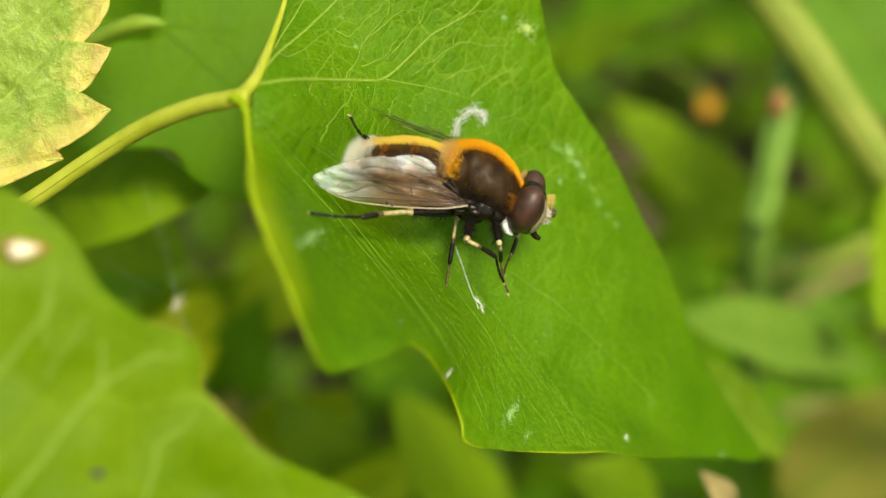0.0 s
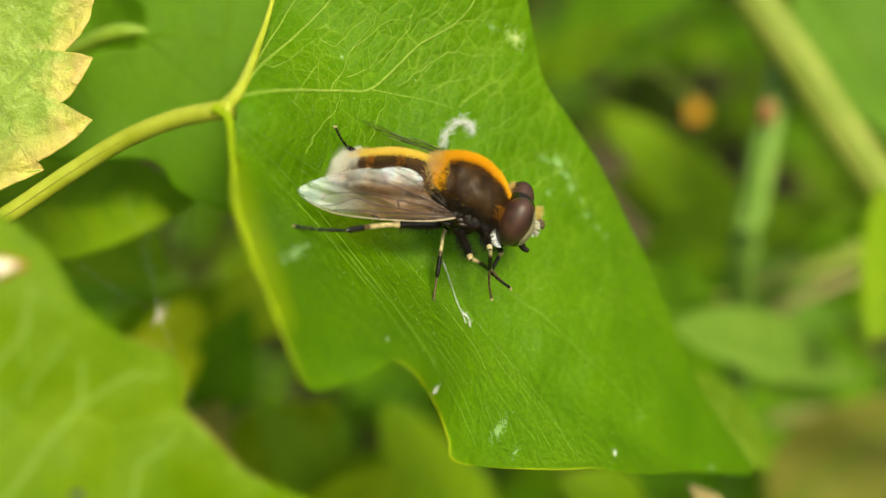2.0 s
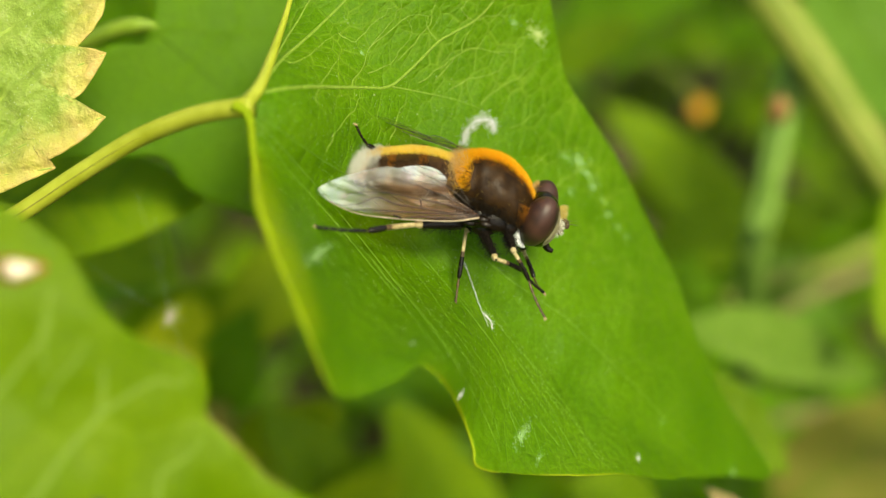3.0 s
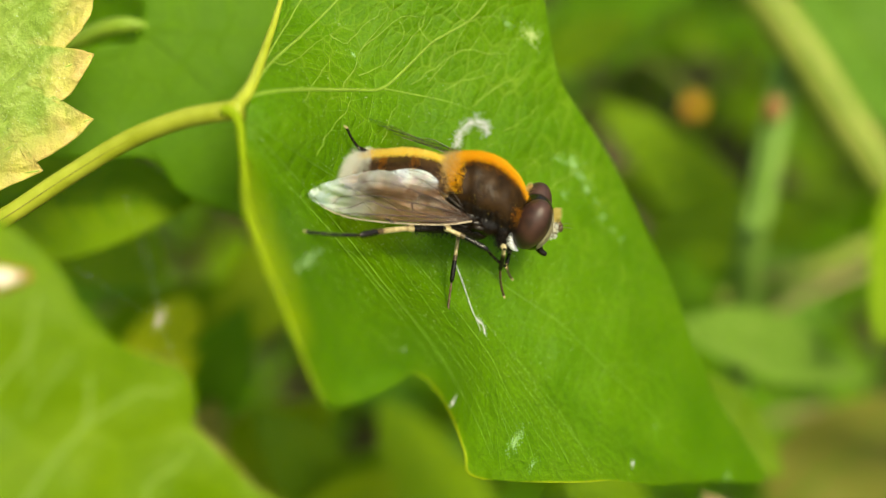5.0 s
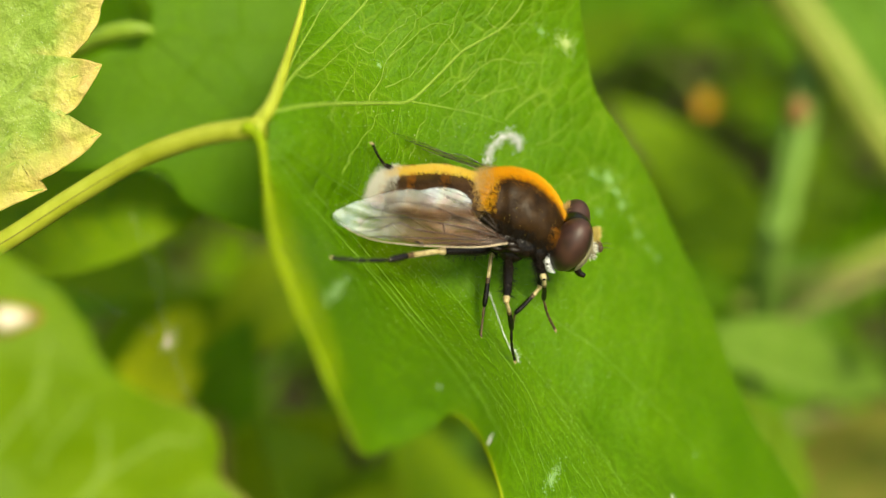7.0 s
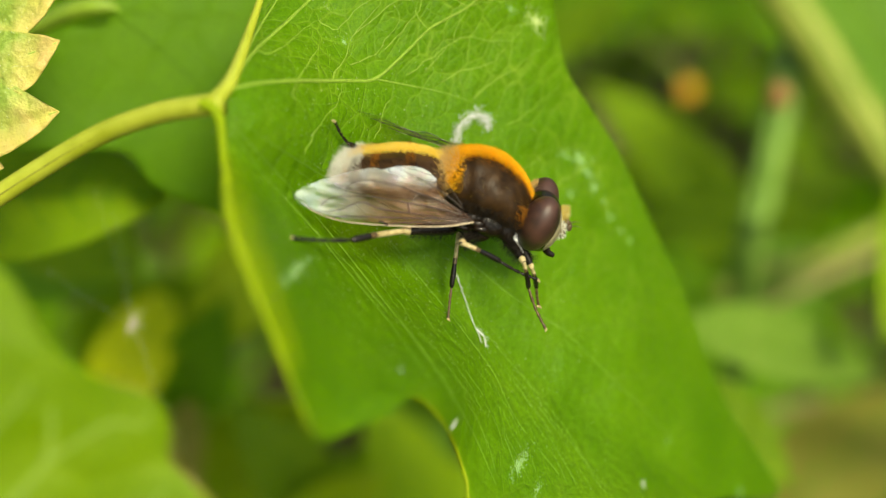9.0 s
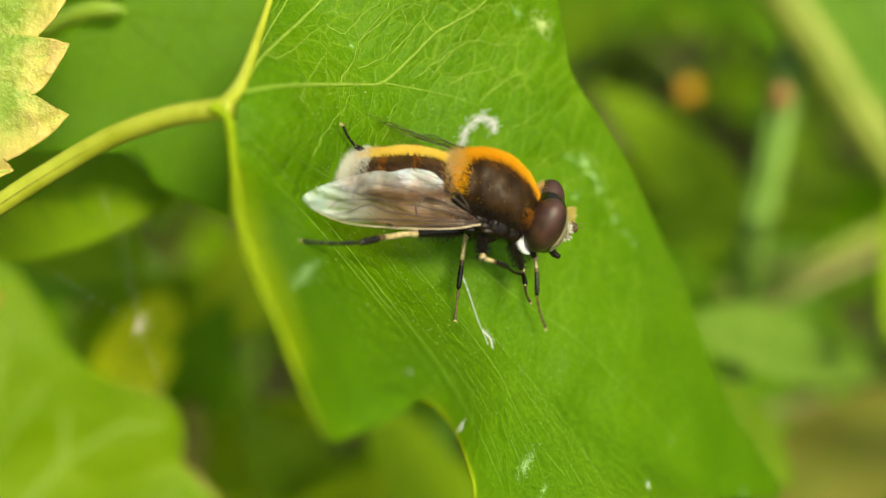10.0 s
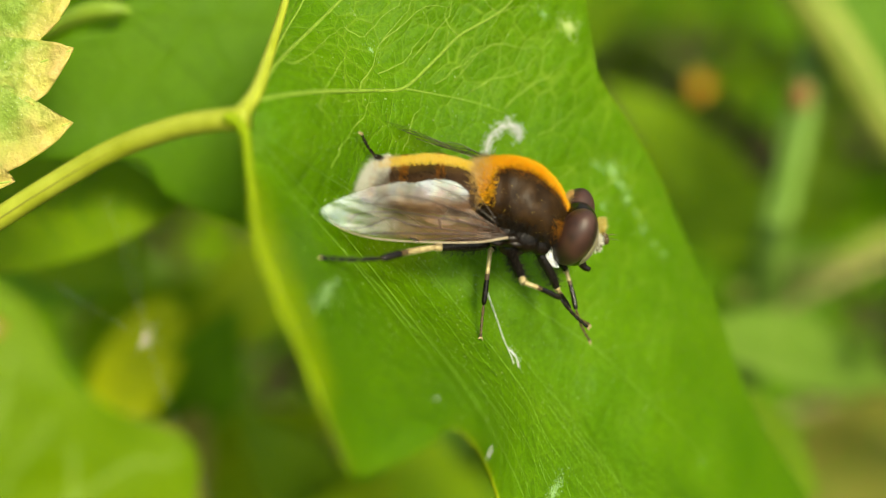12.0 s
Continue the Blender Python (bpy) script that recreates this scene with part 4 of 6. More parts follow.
spread_leaf((-11.93, -28.60, -64.00), (-3.64, -21.01, -60.00), 8.0, OLIVE_LEAF, 'blurred olive green leaf under the main leaf', 'ovate', (0.4, 0, 1), 0.20, 0.10)
spread_leaf((44.90, -34.01, -104.00), (62.09, -18.06, -100.00), 16.0, DRY_LEAF, 'blurred olive brown dying leaf', 'ovate', (0.2, 0.1, 1), 0.15, 0.10)
spread_leaf((-23.63, -16.32, -64.00), (-17.14, -4.31, -54.00), 8.0, GREEN_BACK, 'blurred upright leaf among the weeds', 'lance', (0.2, 0.1, 1), 0.20, 0.10)
spread_leaf((-42.35, 1.23, -64.00), (-28.31, -3.45, -64.00), 10.0, GREEN_BACK, 'blurred dim leaf among the weeds', 'ovate', (0, 0.3, 1), 0.20, 0.10)
spread_leaf((20.53, -25.06, -54.00), (11.90, -20.48, -49.00), 7.0, LIME_LEAF, 'blurred light green leaf among the weeds', 'ovate', (0, 0.3, 1), 0.20, 0.10)
spread_leaf((22.10, -20.05, -26.00), (18.99, -16.38, -22.00), 2.2, HUSK, 'blurred curled dry leaf', 'lance', (0, 0.3, 1), 0.40, 0.30)
spread_leaf((-10.62, 2.37, -62.00), (-22.72, -10.19, -60.00), 8.0, OLIVE_LEAF, 'blurred olive leaf behind the silk', 'ovate', (0.3, 0.2, 1), 0.12, 0.10)
spread_leaf((-8.54, -26.02, -66.00), (-17.88, -14.18, -60.00), 8.0, LIME_LEAF, 'blurred dim green leaf below the lobe', 'lance', (0.3, 0.2, 1), 0.15, 0.10)
spread_leaf((-35.18, 5.63, -44.00), (-23.02, -1.98, -44.00), 9.5, BRIGHT_LEAF, 'blurred mid green leaf in the shade of the stalk', 'ovate', (0.3, 0.2, 1), 0.15, 0.10)
spread_leaf((2.19, -27.92, -70.00), (-4.98, -14.76, -66.00), 8.0, BRIGHT_LEAF, 'blurred green leaf under the notch', 'ovate', (0.3, 0.2, 1), 0.15, 0.10)
stalk_thing('plant_stalk', [(27.67, 35.36, -60.00), (31.72, 26.63, -59.00), (36.25, 20.13, -59.00), (40.49, 13.63, -59.00), (44.33, 7.97, -59.00), (49.87, -0.51, -60.00), (60.23, -16.67, -79.00), (90.41, -52.32, -154.00)], 2.0, 1.9, STEM_BACK, 'blurred thick straw-green stalk')
stalk_thing('plant_stalk', [(36.95, 22.14, -63.00), (35.21, 15.75, -63.00), (33.69, 7.08, -64.00), (33.52, -1.76, -70.00), (39.71, -19.19, -104.00), (53.33, -46.54, -174.00)], 1.5, 1.7, BLUE_STEM, 'blurred upright green stalk with a pink node', 0.8, ((33.94, 14.68, -61.00), 1.1))
stalk_thing('plant_stalk', [(33.54, -5.24, -84.00), (39.98, -2.62, -86.00), (46.82, -1.30, -89.00), (53.86, 1.46, -92.00), (67.87, 4.52, -104.00)], 1.0, 1.0, STEM_BACK, 'blurred thin pale stalk lying across')
stalk_thing('dry_twig', [(41.20, -8.82, -104.00), (45.16, -6.53, -102.00), (51.03, -3.96, -102.00), (63.90, 0.08, -110.00)], 0.9, 0.7, HUSK, 'blurred brown dry twig among the weeds')
stalk_thing('dry_twig', [(45.56, -22.09, -110.00), (52.44, -21.02, -110.00), (60.08, -20.71, -110.00), (70.73, -20.00, -112.00)], 0.7, 0.6, HUSK, 'blurred pale straw lying low among the weeds')


def orange_flower(x, y, z):
    root = tagged(new("flower"), "small orange flower low among the leaves", "flower")
    root.matrix_world = BANK @ pose(x * MM, y * MM, z * MM, 20, 15, 0) @ Matrix.Diagonal((0.66, 0.66, 0.66, 1))
    for k in range(7):
        a = k / 7 * 2 * math.pi
        bm = blade([(0.2, 0.35), (1.4, 0.75), (2.2, 0.5), (2.4, 0), (2.2, -0.5), (1.4, -0.75), (0.2, -0.35)], (1.2, 0), lambda x, y: 0.18 * x * x * 0.4, 5, 2, 0.1)
        bm.transform(Matrix.Rotation(a, 4, "Z"))
        part("petal", bm, PETAL, root)
    bm = bmesh.new()
    bmesh.ops.create_uvsphere(bm, u_segments=14, v_segments=8, radius=0.75 * MM, matrix=Matrix.Diagonal((1, 1, 0.6, 1)))
    part("centre", bm, SCAR_RIM, root)
    stem = [Vector((0, 0, 0)), Vector((1, 3, -15)) * MM, Vector((0, 0, -40)) * MM, Vector((2, -30, -70)) * MM]
    part("stem", tube(bmesh.new(), spline(stem, 5), (0.5 * MM, 0.8 * MM), 8), STEM_BACK, root)


orange_flower(38.22, 20.78, -123.00)


# ---------------------------------------------------------------- undergrowth
BANK_INV = BANK.inverted()


def undergrowth():
    rng = random.Random(11)
    kinds = (("ovate", 0.55), ("lance", 0.28), ("heart", 0.8))
    sets = [bmesh.new() for _ in range(4)]
    for k in range(3600):
        x, y = rng.uniform(-0.26, 0.32), rng.uniform(-0.12, 0.62)
        z = abs(rng.gauss(0, 0.032)) + 0.004
        depth = y * 0.7071 - (z - 0.26) * 0.7071
        if depth < 0.178:
            continue
        spot = BANK_INV @ Vector((x, y, z)) / MM
        if any(math.hypot(spot.x - a, spot.y - b) < r for a, b, r in ((58, 27, 17), (84, 12, 13), (-52, -2, 12), (60, 42, 14), (74, 34, 12), (52, 46, 10), (32, 14, 6), (40, 18, 9), (48, 22, 10), (43, 11, 5), (53, 13, 7), (64, 16, 8), (70, -5, 11), (54, 22, 8))):
            continue
        kind, ratio = kinds[rng.randrange(3)]
        length = rng.uniform(0.008, 0.032)
        edge = leaf_shape(1.0, ratio, kind)[::3]
        m = Matrix.Translation((x, y, z)) @ Euler((rng.gauss(0, 0.5), rng.gauss(0.1, 0.4), rng.uniform(0, 6.28))).to_matrix().to_4x4()
        bm = sets[rng.randrange(4)]
        left = [bm.verts.new(m @ Vector((u * length, w * length, 0.2 * w * length - 0.25 * length * (u - 0.4) ** 2))) for u, w in edge]
        mid = [bm.verts.new(m @ Vector((u * length, 0, -0.25 * length * (u - 0.4) ** 2))) for u, w in edge]
        right = [bm.verts.new(m @ Vector((u * length, -w * length, 0.2 * w * length - 0.25 * length * (u - 0.4) ** 2))) for u, w in edge]
        for i in range(len(edge) - 1):
            bm.faces.new((mid[i], mid[i + 1], left[i + 1], left[i]))
            bm.faces.new((right[i], right[i + 1], mid[i + 1], mid[i]))
        down = m @ Vector((-length * 0.5, 0, -z * 0.6))
        tube(bm, [m @ Vector((0, 0, -0.04 * length)), down, Vector((down.x, down.y, -0.01))], (0.0006, 0.0009), 5)
    for bm, mat, what in zip(sets, (GREEN_BACK, LIME_LEAF, BLUE_LEAF, GREEN), ("mid green", "lime green", "cool green", "bright green")):
        finish(bm, "undergrowth", mat, label=f"blurred {what} weeds covering the ground", kind="stuff")
    bm = bmesh.new()
    for k in range(620):
        x, y = rng.uniform(-0.28, 0.34), rng.uniform(0.02, 0.62)
        h, a = rng.uniform(0.04, 0.11), rng.uniform(0, 6.28)
        if y * 0.7071 - (h - 0.26) * 0.7071 < 0.19:
            continue
        w = rng.uniform(0.0008, 0.0018)
        lean = Vector((math.cos(a), math.sin(a), 0)) * h * rng.uniform(0.2, 0.8)
        side = Vector((-math.sin(a), math.cos(a), 0.3)) * w
        last = None
        for i in range(7):
            u = i / 6
            p = Vector((x, y, -0.005)) + lean * u * u + Vector((0, 0, h * (u - 0.25 * u * u)))
            now = (bm.verts.new(p - side * (1 - u * 0.95)), bm.verts.new(p + side * (1 - u * 0.95)))
            if last:
                bm.faces.new((last[0], last[1], now[1], now[0]))
            last = now
    finish(bm, "grass", LIME_LEAF, label="blurred thin grass blades among the weeds", kind="stuff")
    bm = bmesh.new()
    for k in range(500):
        x, y = rng.uniform(-0.3, 0.36), rng.uniform(0.0, 0.7)
        a, l = rng.uniform(0, 6.28), rng.uniform(0.008, 0.03)
        p = Vector((x, y, rng.uniform(0.002, 0.008)))
        d = Vector((math.cos(a), math.sin(a), rng.uniform(-0.1, 0.2))) * l
        tube(bm, [p, p + d * 0.5 + Vector((0, 0, 0.002)), p + d], (0.0007, 0.0003), 5)
    finish(bm, "plant_litter", HUSK, label="dry straw and twigs lying on the soil", kind="stuff")


undergrowth()


# ---------------------------------------------------------------- small things lying on the leaves
def leaf_local(sd, lift=0.12):
    x, y = sd
    return MAIN_LEAF.matrix_world @ Vector((x * MM, y * MM, (main_surface(x, y) + lift) * MM))


def fluff(points, name, label, spread, count, reach, width=0.012):
    """A tuft of fine white fibres along a line on the leaf."""
    root = tagged(new(name), label, "fluff")
    base = leaf_local(points[0])
    root.matrix_world = Matrix.Translation(base)
    line = [leaf_local(p) - base for p in [(q.x, q.y) for q in spline([(*p, 0) for p in points], 10)]]
    rng = random.Random(len(points) * 7 + count)
    core = bmesh.new()
    normal = BANK.to_3x3() @ Vector((0.3, 0, 0.95))
    for j in range(2):
        off = [p + Vector([rng.uniform(-1, 1) * spread * 0.3 * MM for _ in range(3)]) + normal * 0.1 * MM for p in line[::4]] + [line[-1]]
        tube(core, off, [0.013 * MM] * len(off), 5)
    part("thread", core, SILK, root)
    bm = bmesh.new()
    roots = []
    for k in range(count):
        p = line[rng.randrange(len(line))] + Vector([rng.gauss(0, spread * 0.5) * MM for _ in range(3)])
        d = Vector([rng.gauss(0, 1) for _ in range(3)]).normalized() * rng.uniform(0.3, 1) * reach * MM
        d -= normal * min(0, d.dot(normal))
        roots.append((p, p + d))
    strands(bm, roots, width * MM)
    part("fibre_tangle", bm, SILK, root, "fine tangled white fibres", "stuff")


def deposit(centre, rx, ry, name, label, seed, count=14, mat=None):
    """A smear of tiny flat flakes dried onto the leaf."""
    rng = random.Random(seed)
    base = leaf_local(centre)
    root = tagged(new(name), label, "deposit")
    root.matrix_world = Matrix.Translation(base)
    bm = bmesh.new()
    lean = rng.uniform(0, 3.1)
    for k in range(count * 20):
        a, q = rng.uniform(0, 6.28), abs(rng.gauss(0, 0.55))
        c = (centre[0] + math.cos(a) * q * rx, centre[1] + math.sin(a) * q * ry)
        r = rng.uniform(0.015, 0.07) * (rx + ry) * 0.5
        ring = []
        for j in range(7):
            b2 = j / 7 * 6.283
            rr = r * rng.uniform(0.5, 1.3)
            ox, oy = math.cos(b2) * rr * 1.4, math.sin(b2) * rr * 0.8
            ring.append(bm.verts.new(leaf_local((c[0] + ox * math.cos(lean) - oy * math.sin(lean), c[1] + ox * math.sin(lean) + oy * math.cos(lean)), 0.103) - base))
        top = bm.verts.new(leaf_local(c, 0.112) - base)
        low = bm.verts.new(leaf_local(c, 0.05) - base)
        for j in range(7):
            bm.faces.new((ring[j], ring[(j + 1) % 7], top))
            bm.faces.new((ring[(j + 1) % 7], ring[j], low))
    part("smear", bm, mat or DROPPING, root, kind="stuff")
    return root


fluff([(9.4, 6.0), (9.1, 7.0), (9.3, 7.9), (9.9, 8.2), (10.4, 7.9)], 'fluff', 'hooked tuft of white plant fluff stuck on the leaf', 0.36, 1000, 0.34, 0.010)
fluff([(13.5, 0.5), (14.4, -0.1), (15.5, -0.9), (16.8, -1.7)], 'silk_thread', 'white silk streak stuck along the leaf', 0.05, 70, 0.16, 0.008)
fluff([(16.2, -1.3), (16.8, -1.4), (17.1, -1.7)], 'silk_thread', 'frayed white silk end on the leaf', 0.14, 110, 0.28, 0.008)
deposit((29.29, -2.87), 0.20, 0.26, 'deposit', 'small white dried fleck on the green leaf', 3, 8, SILK)
deposit((21.86, -5.5), 0.40, 1.00, 'deposit', 'pale dried deposit on the green leaf', 4, 16)
deposit((15.9, 10.0), 0.75, 0.55, 'deposit', 'pale dried deposit on the green leaf', 5, 14)
deposit((16.8, 9.7), 0.90, 0.35, 'deposit', 'pale dried deposit on the green leaf', 6, 8)
deposit((17.6, 9.3), 0.55, 0.50, 'deposit', 'pale dried deposit on the green leaf', 7, 9)
deposit((15.0, 9.6), 0.70, 0.30, 'deposit', 'pale dried deposit on the green leaf', 18, 6)
deposit((18.6, 9.0), 0.50, 0.25, 'deposit', 'pale dried deposit on the green leaf', 19, 5)
deposit((19.5, 8.5), 0.45, 0.40, 'deposit', 'pale dried deposit on the green leaf', 8, 7)
deposit((20.6, 8.3), 0.50, 0.25, 'deposit', 'pale dried deposit on the green leaf', 20, 4)
deposit((21.5, 8.2), 0.35, 0.35, 'deposit', 'pale dried deposit on the green leaf', 14, 5)
deposit((16.5, 8.0), 0.40, 0.50, 'deposit', 'pale dried deposit on the green leaf', 21, 5)
deposit((9.06, 14.35), 0.80, 0.60, 'deposit', 'pale dried deposit on the green leaf', 9, 16, GRAIN)
deposit((7.59, 13.92), 0.50, 0.30, 'deposit', 'pale dried deposit on the green leaf', 22, 7)
deposit((7.0, -3.6), 0.40, 0.90, 'deposit', 'pale dried deposit on the green leaf', 10, 14)
deposit((37.4, -0.1), 0.35, 0.35, 'deposit', 'pale dried deposit on the green leaf', 11, 8)
deposit((13.4, -4.4), 0.14, 0.14, 'deposit', 'small white dried fleck on the green leaf', 12, 3, SILK)
deposit((30.1, -0.2), 0.30, 0.20, 'deposit', 'pale dried deposit on the green leaf', 13, 5)
deposit((1.7, 6.7), 0.50, 0.40, 'deposit', 'pale dried deposit on the green leaf', 15, 6)
deposit((-0.2, 7.6), 0.40, 0.30, 'deposit', 'pale dried deposit on the green leaf', 16, 6, GRAIN)
deposit((17.2, -5.35), 0.12, 0.32, 'deposit', 'small white dried fleck on the green leaf', 17, 14, SILK)
deposit((23.4, -6.0), 0.25, 0.50, 'deposit', 'pale dried deposit on the green leaf', 23, 6)
deposit((11.0, -0.8), 0.12, 0.1, 'dark_grit', 'dark grain of dirt on the leaf', 30, 3, DARK_SPECK)
deposit((4.5, -0.4), 0.10, 0.1, 'dark_grit', 'dark grain of dirt on the leaf', 31, 3, DARK_SPECK)


def dust():
    """Fine pale grains scattered over the blade."""
    rng = random.Random(8)
    root = tagged(new("leaf_dust"), "fine pale dust grains scattered over the leaf", "dust", kind="stuff")
    root.matrix_world = MAIN_LEAF.matrix_world
    bm = bmesh.new()
    for k in range(3200):
        s, d = rng.gauss(9, 8), rng.gauss(1, 5)
        if not (-1 < s < 30 and -12 < d < 5.0) or (d > 4 and s < 14 and s < d + 2) or (s < 3 and d > 1):
            continue
        r = rng.uniform(0.010, 0.030) * (1.6 if rng.random() < 0.06 else 1)
        p = Vector((s, -d, main_surface(s, -d) + 0.11 + r * 0.5)) * MM
        grain(bm, p, r * MM)
    part("grains", bm, GRAIN, root, kind="stuff")


dust()


def floating_husk():
    """A shrivelled seed tuft hung in a few strands of spider silk."""
    root = tagged(new("silk_web"), "torn strands of spider silk holding a pale husk", "spider web")
    root.matrix_world = BANK @ Matrix.Translation(Vector((-18.86, -3.84, -16.70)) * MM)
    rng = random.Random(5)
    bm = bmesh.new()
    for k in range(8):
        bmesh.ops.create_icosphere(bm, subdivisions=1, radius=rng.uniform(0.05, 0.11) * MM, matrix=Matrix.Translation([rng.gauss(0, 0.2) * MM for _ in range(3)]) @ Matrix.Diagonal((1, 1.6, 0.8, 1)))
    roots = [(Vector((0, 0, 0)), Vector([rng.gauss(0, 0.5) * MM for _ in range(3)])) for _ in range(24)]
    strands(bm, roots, 0.03 * MM)
    part("husk", bm, SCAR, root, "pale shrivelled husk")
    for end in ((-2.2, 8.5, 1.0), (-0.8, 7.0, 2.0), (2.5, -9.0, -1.0), (5.0, -12.0, 0.5), (-5.0, 3.5, 2.5)):
        e = Vector(end) * MM
        part("strand", tube(bmesh.new(), spline([Vector((0, 0, 0)), e * 0.5 + Vector((0.1, -0.2, 0)) * MM, e], 4), (0.003 * MM, 0.003 * MM), 4), SILK, root)


floating_husk()


# ---------------------------------------------------------------- the hoverfly
class Loft:
    """A rounded body of oval sections: (x, z centre, half width, half height above, half height below), in mm."""

    def __init__(self, sections):
        self.s = sections

    def at(self, u, a):
        """A point; u from 0 to 1 along the body, a the angle from the top, positive to the left."""
        k = len(self.s) - 1
        f = min(max(u, 0.0), 0.9999) * k
        i = int(f)
        t = f - i

        def cr(c):
            p1, p2 = self.s[i][c], self.s[i + 1][c]
            p0 = self.s[i - 1][c] if i else 2 * p1 - p2
            p3 = self.s[i + 2][c] if i + 2 <= k else 2 * p2 - p1
            return 0.5 * (2 * p1 + (p2 - p0) * t + (2 * p0 - 5 * p1 + 4 * p2 - p3) * t * t + (3 * p1 - p0 - 3 * p2 + p3) * t ** 3)

        w = max(cr(2), 0.02)
        c, s = math.cos(a), math.sin(a)
        h = max(cr(3) if c > 0 else cr(4), 0.02)
        return Vector((cr(0), s * w, cr(1) + c * h)) * MM

    def normal(self, u, a):
        e = 0.01
        du = self.at(min(u + e, 0.99), a) - self.at(max(u - e, 0.0), a)
        da = self.at(u, a + e) - self.at(u, a - e)
        n = da.cross(du)
        if n.length < 1e-12:
            return Vector((0, math.sin(a), math.cos(a)))
        n.normalize()
        return n if n.dot(Vector((0, math.sin(a), math.cos(a)))) > 0 else -n

    def mesh(self, steps=40, sides=40, relief=0.0, bands=()):
        bm = bmesh.new()
        rows = []
        for i in range(steps + 1):
            u = i / steps
            row = []
            for k in range(sides):
                a = k / sides * 2 * math.pi
                p = self.at(u, a)
                dent = sum(-d * math.exp(-((u - c) / w) ** 2) for c, w, d in bands)
                q = noise.noise(p / MM * 1.3) * relief + dent
                row.append(bm.verts.new(p + self.normal(u, a) * q * MM))
            rows.append(row)
        for i in range(steps):
            for k in range(sides):
                bm.faces.new((rows[i][k], rows[i][(k + 1) % sides], rows[i + 1][(k + 1) % sides], rows[i + 1][k]))
        bm.faces.new(rows[0][::-1])
        bm.faces.new(rows[-1])
        return bm

    def fur(self, rng, count, us, angles, length, lean, width=0.016, wild=0.25, both=True):
        bm = bmesh.new()
        roots = []
        for _ in range(count):
            u = us[0] + (us[1] - us[0]) * rng.betavariate(1.5, 1.5)
            a = angles[0] + (angles[1] - angles[0]) * rng.betavariate(1.0, 1.5)
            if both and rng.random() < 0.5:
                a = -a
            p, n = self.at(u, a), self.normal(u, a)
            d = (n + Vector(lean) + Vector([rng.gauss(0, wild) for _ in range(3)])).normalized()
            roots.append((p - n * 0.02 * MM, p + d * rng.uniform(0.55, 1.0) * length * MM))
        strands(bm, roots, width * MM)
        return bm


THORAX = Loft([(-2.45, 0.30, 0.5, 0.5, 0.6), (-2.2, 0.35, 1.2, 1.1, 1.3), (-1.5, 0.35, 1.75, 1.65, 1.9), (-0.5, 0.25, 2.05, 1.95, 2.2), (0.6, 0.05, 2.1, 1.95, 2.1), (1.6, -0.3, 1.85, 1.6, 1.6), (2.2, -0.6, 1.3, 1.1, 1.0), (2.5, -0.75, 0.6, 0.5, 0.5)])
ABDOMEN = Loft([(-1.7, 0.2, 0.9, 0.7, 0.8), (-2.3, 0.35, 1.75, 1.15, 1.1), (-3.3, 0.40, 2.1, 1.35, 1.2), (-4.6, 0.35, 2.2, 1.4, 1.2), (-5.8, 0.20, 1.95, 1.25, 1.1), (-6.95, 0.0, 1.5, 1.1, 0.9), (-7.7, -0.2, 0.85, 0.65, 0.55), (-7.98, -0.3, 0.25, 0.2, 0.2)])


def aim(a, b):
    """The pose of a leg piece that starts at a and points to b (mm, in the fly's space)."""
    a, b = Vector(a) * MM, Vector(b) * MM
    return Matrix.Translation(a) @ (b - a).to_track_quat("X", "Z").to_matrix().to_4x4()


def femur(parent, length, thick, at, hairy=True):
    bm = tube(bmesh.new(), [Vector((length * u, 0, 0.06 * math.sin(u * 3.1))) * MM for u in (0, 0.08, 0.25, 0.5, 0.75, 0.92, 1.0, 1.04)], [thick * q * MM for q in (0.5, 0.85, 1.05, 1.0, 0.85, 0.7, 0.62, 0.3)], 12, mats=[0, 0, 0, 0, 0, 1, 1])
    f = part("femur", bm, (LEG_BLACK, LEG_PALE), parent)
    if hairy:
        rng = random.Random(int(length * 100))
        roots = []
        for _ in range(280):
            u, a = rng.uniform(0.1, 0.9), rng.uniform(0, 6.28)
            n = Vector((0, math.cos(a), math.sin(a)))
            p = Vector((length * u, 0, 0.0)) + n * thick * 0.8
            roots.append((p * MM, (p + (n + Vector((rng.uniform(0, 0.8), 0, 0))).normalized() * rng.uniform(0.2, 0.5)) * MM))
        hb = bmesh.new()
        strands(hb, roots, 0.010 * MM)
        part("bristles", hb, HAIR_BLACK, f, "fine dark bristles", "stuff")
    f.matrix_local = at
    return f


def tibia(parent, length, thick, at, pale=0.45):
    us = (-0.03, 0.0, 0.06, pale - 0.12, pale - 0.06, pale + 0.05, 0.7, 0.92, 1.0, 1.03)
    bm = tube(bmesh.new(), [Vector((length * u, 0, 0.05 * math.sin(u * 3.1))) * MM for u in us], [thick * q * MM for q in (0.45, 0.85, 0.8, 0.78, 0.85, 0.85, 1.0, 1.0, 0.8, 0.35)], 10, mats=[0 if (us[i] + us[i + 1]) / 2 < pale - 0.06 else 2 if (us[i] + us[i + 1]) / 2 < pale + 0.05 else 1 for i in range(len(us) - 1)])
    t = part("tibia", bm, (LEG_PALE, LEG_BLACK, LEG_TAN), parent)
    t.matrix_local = at
    return t


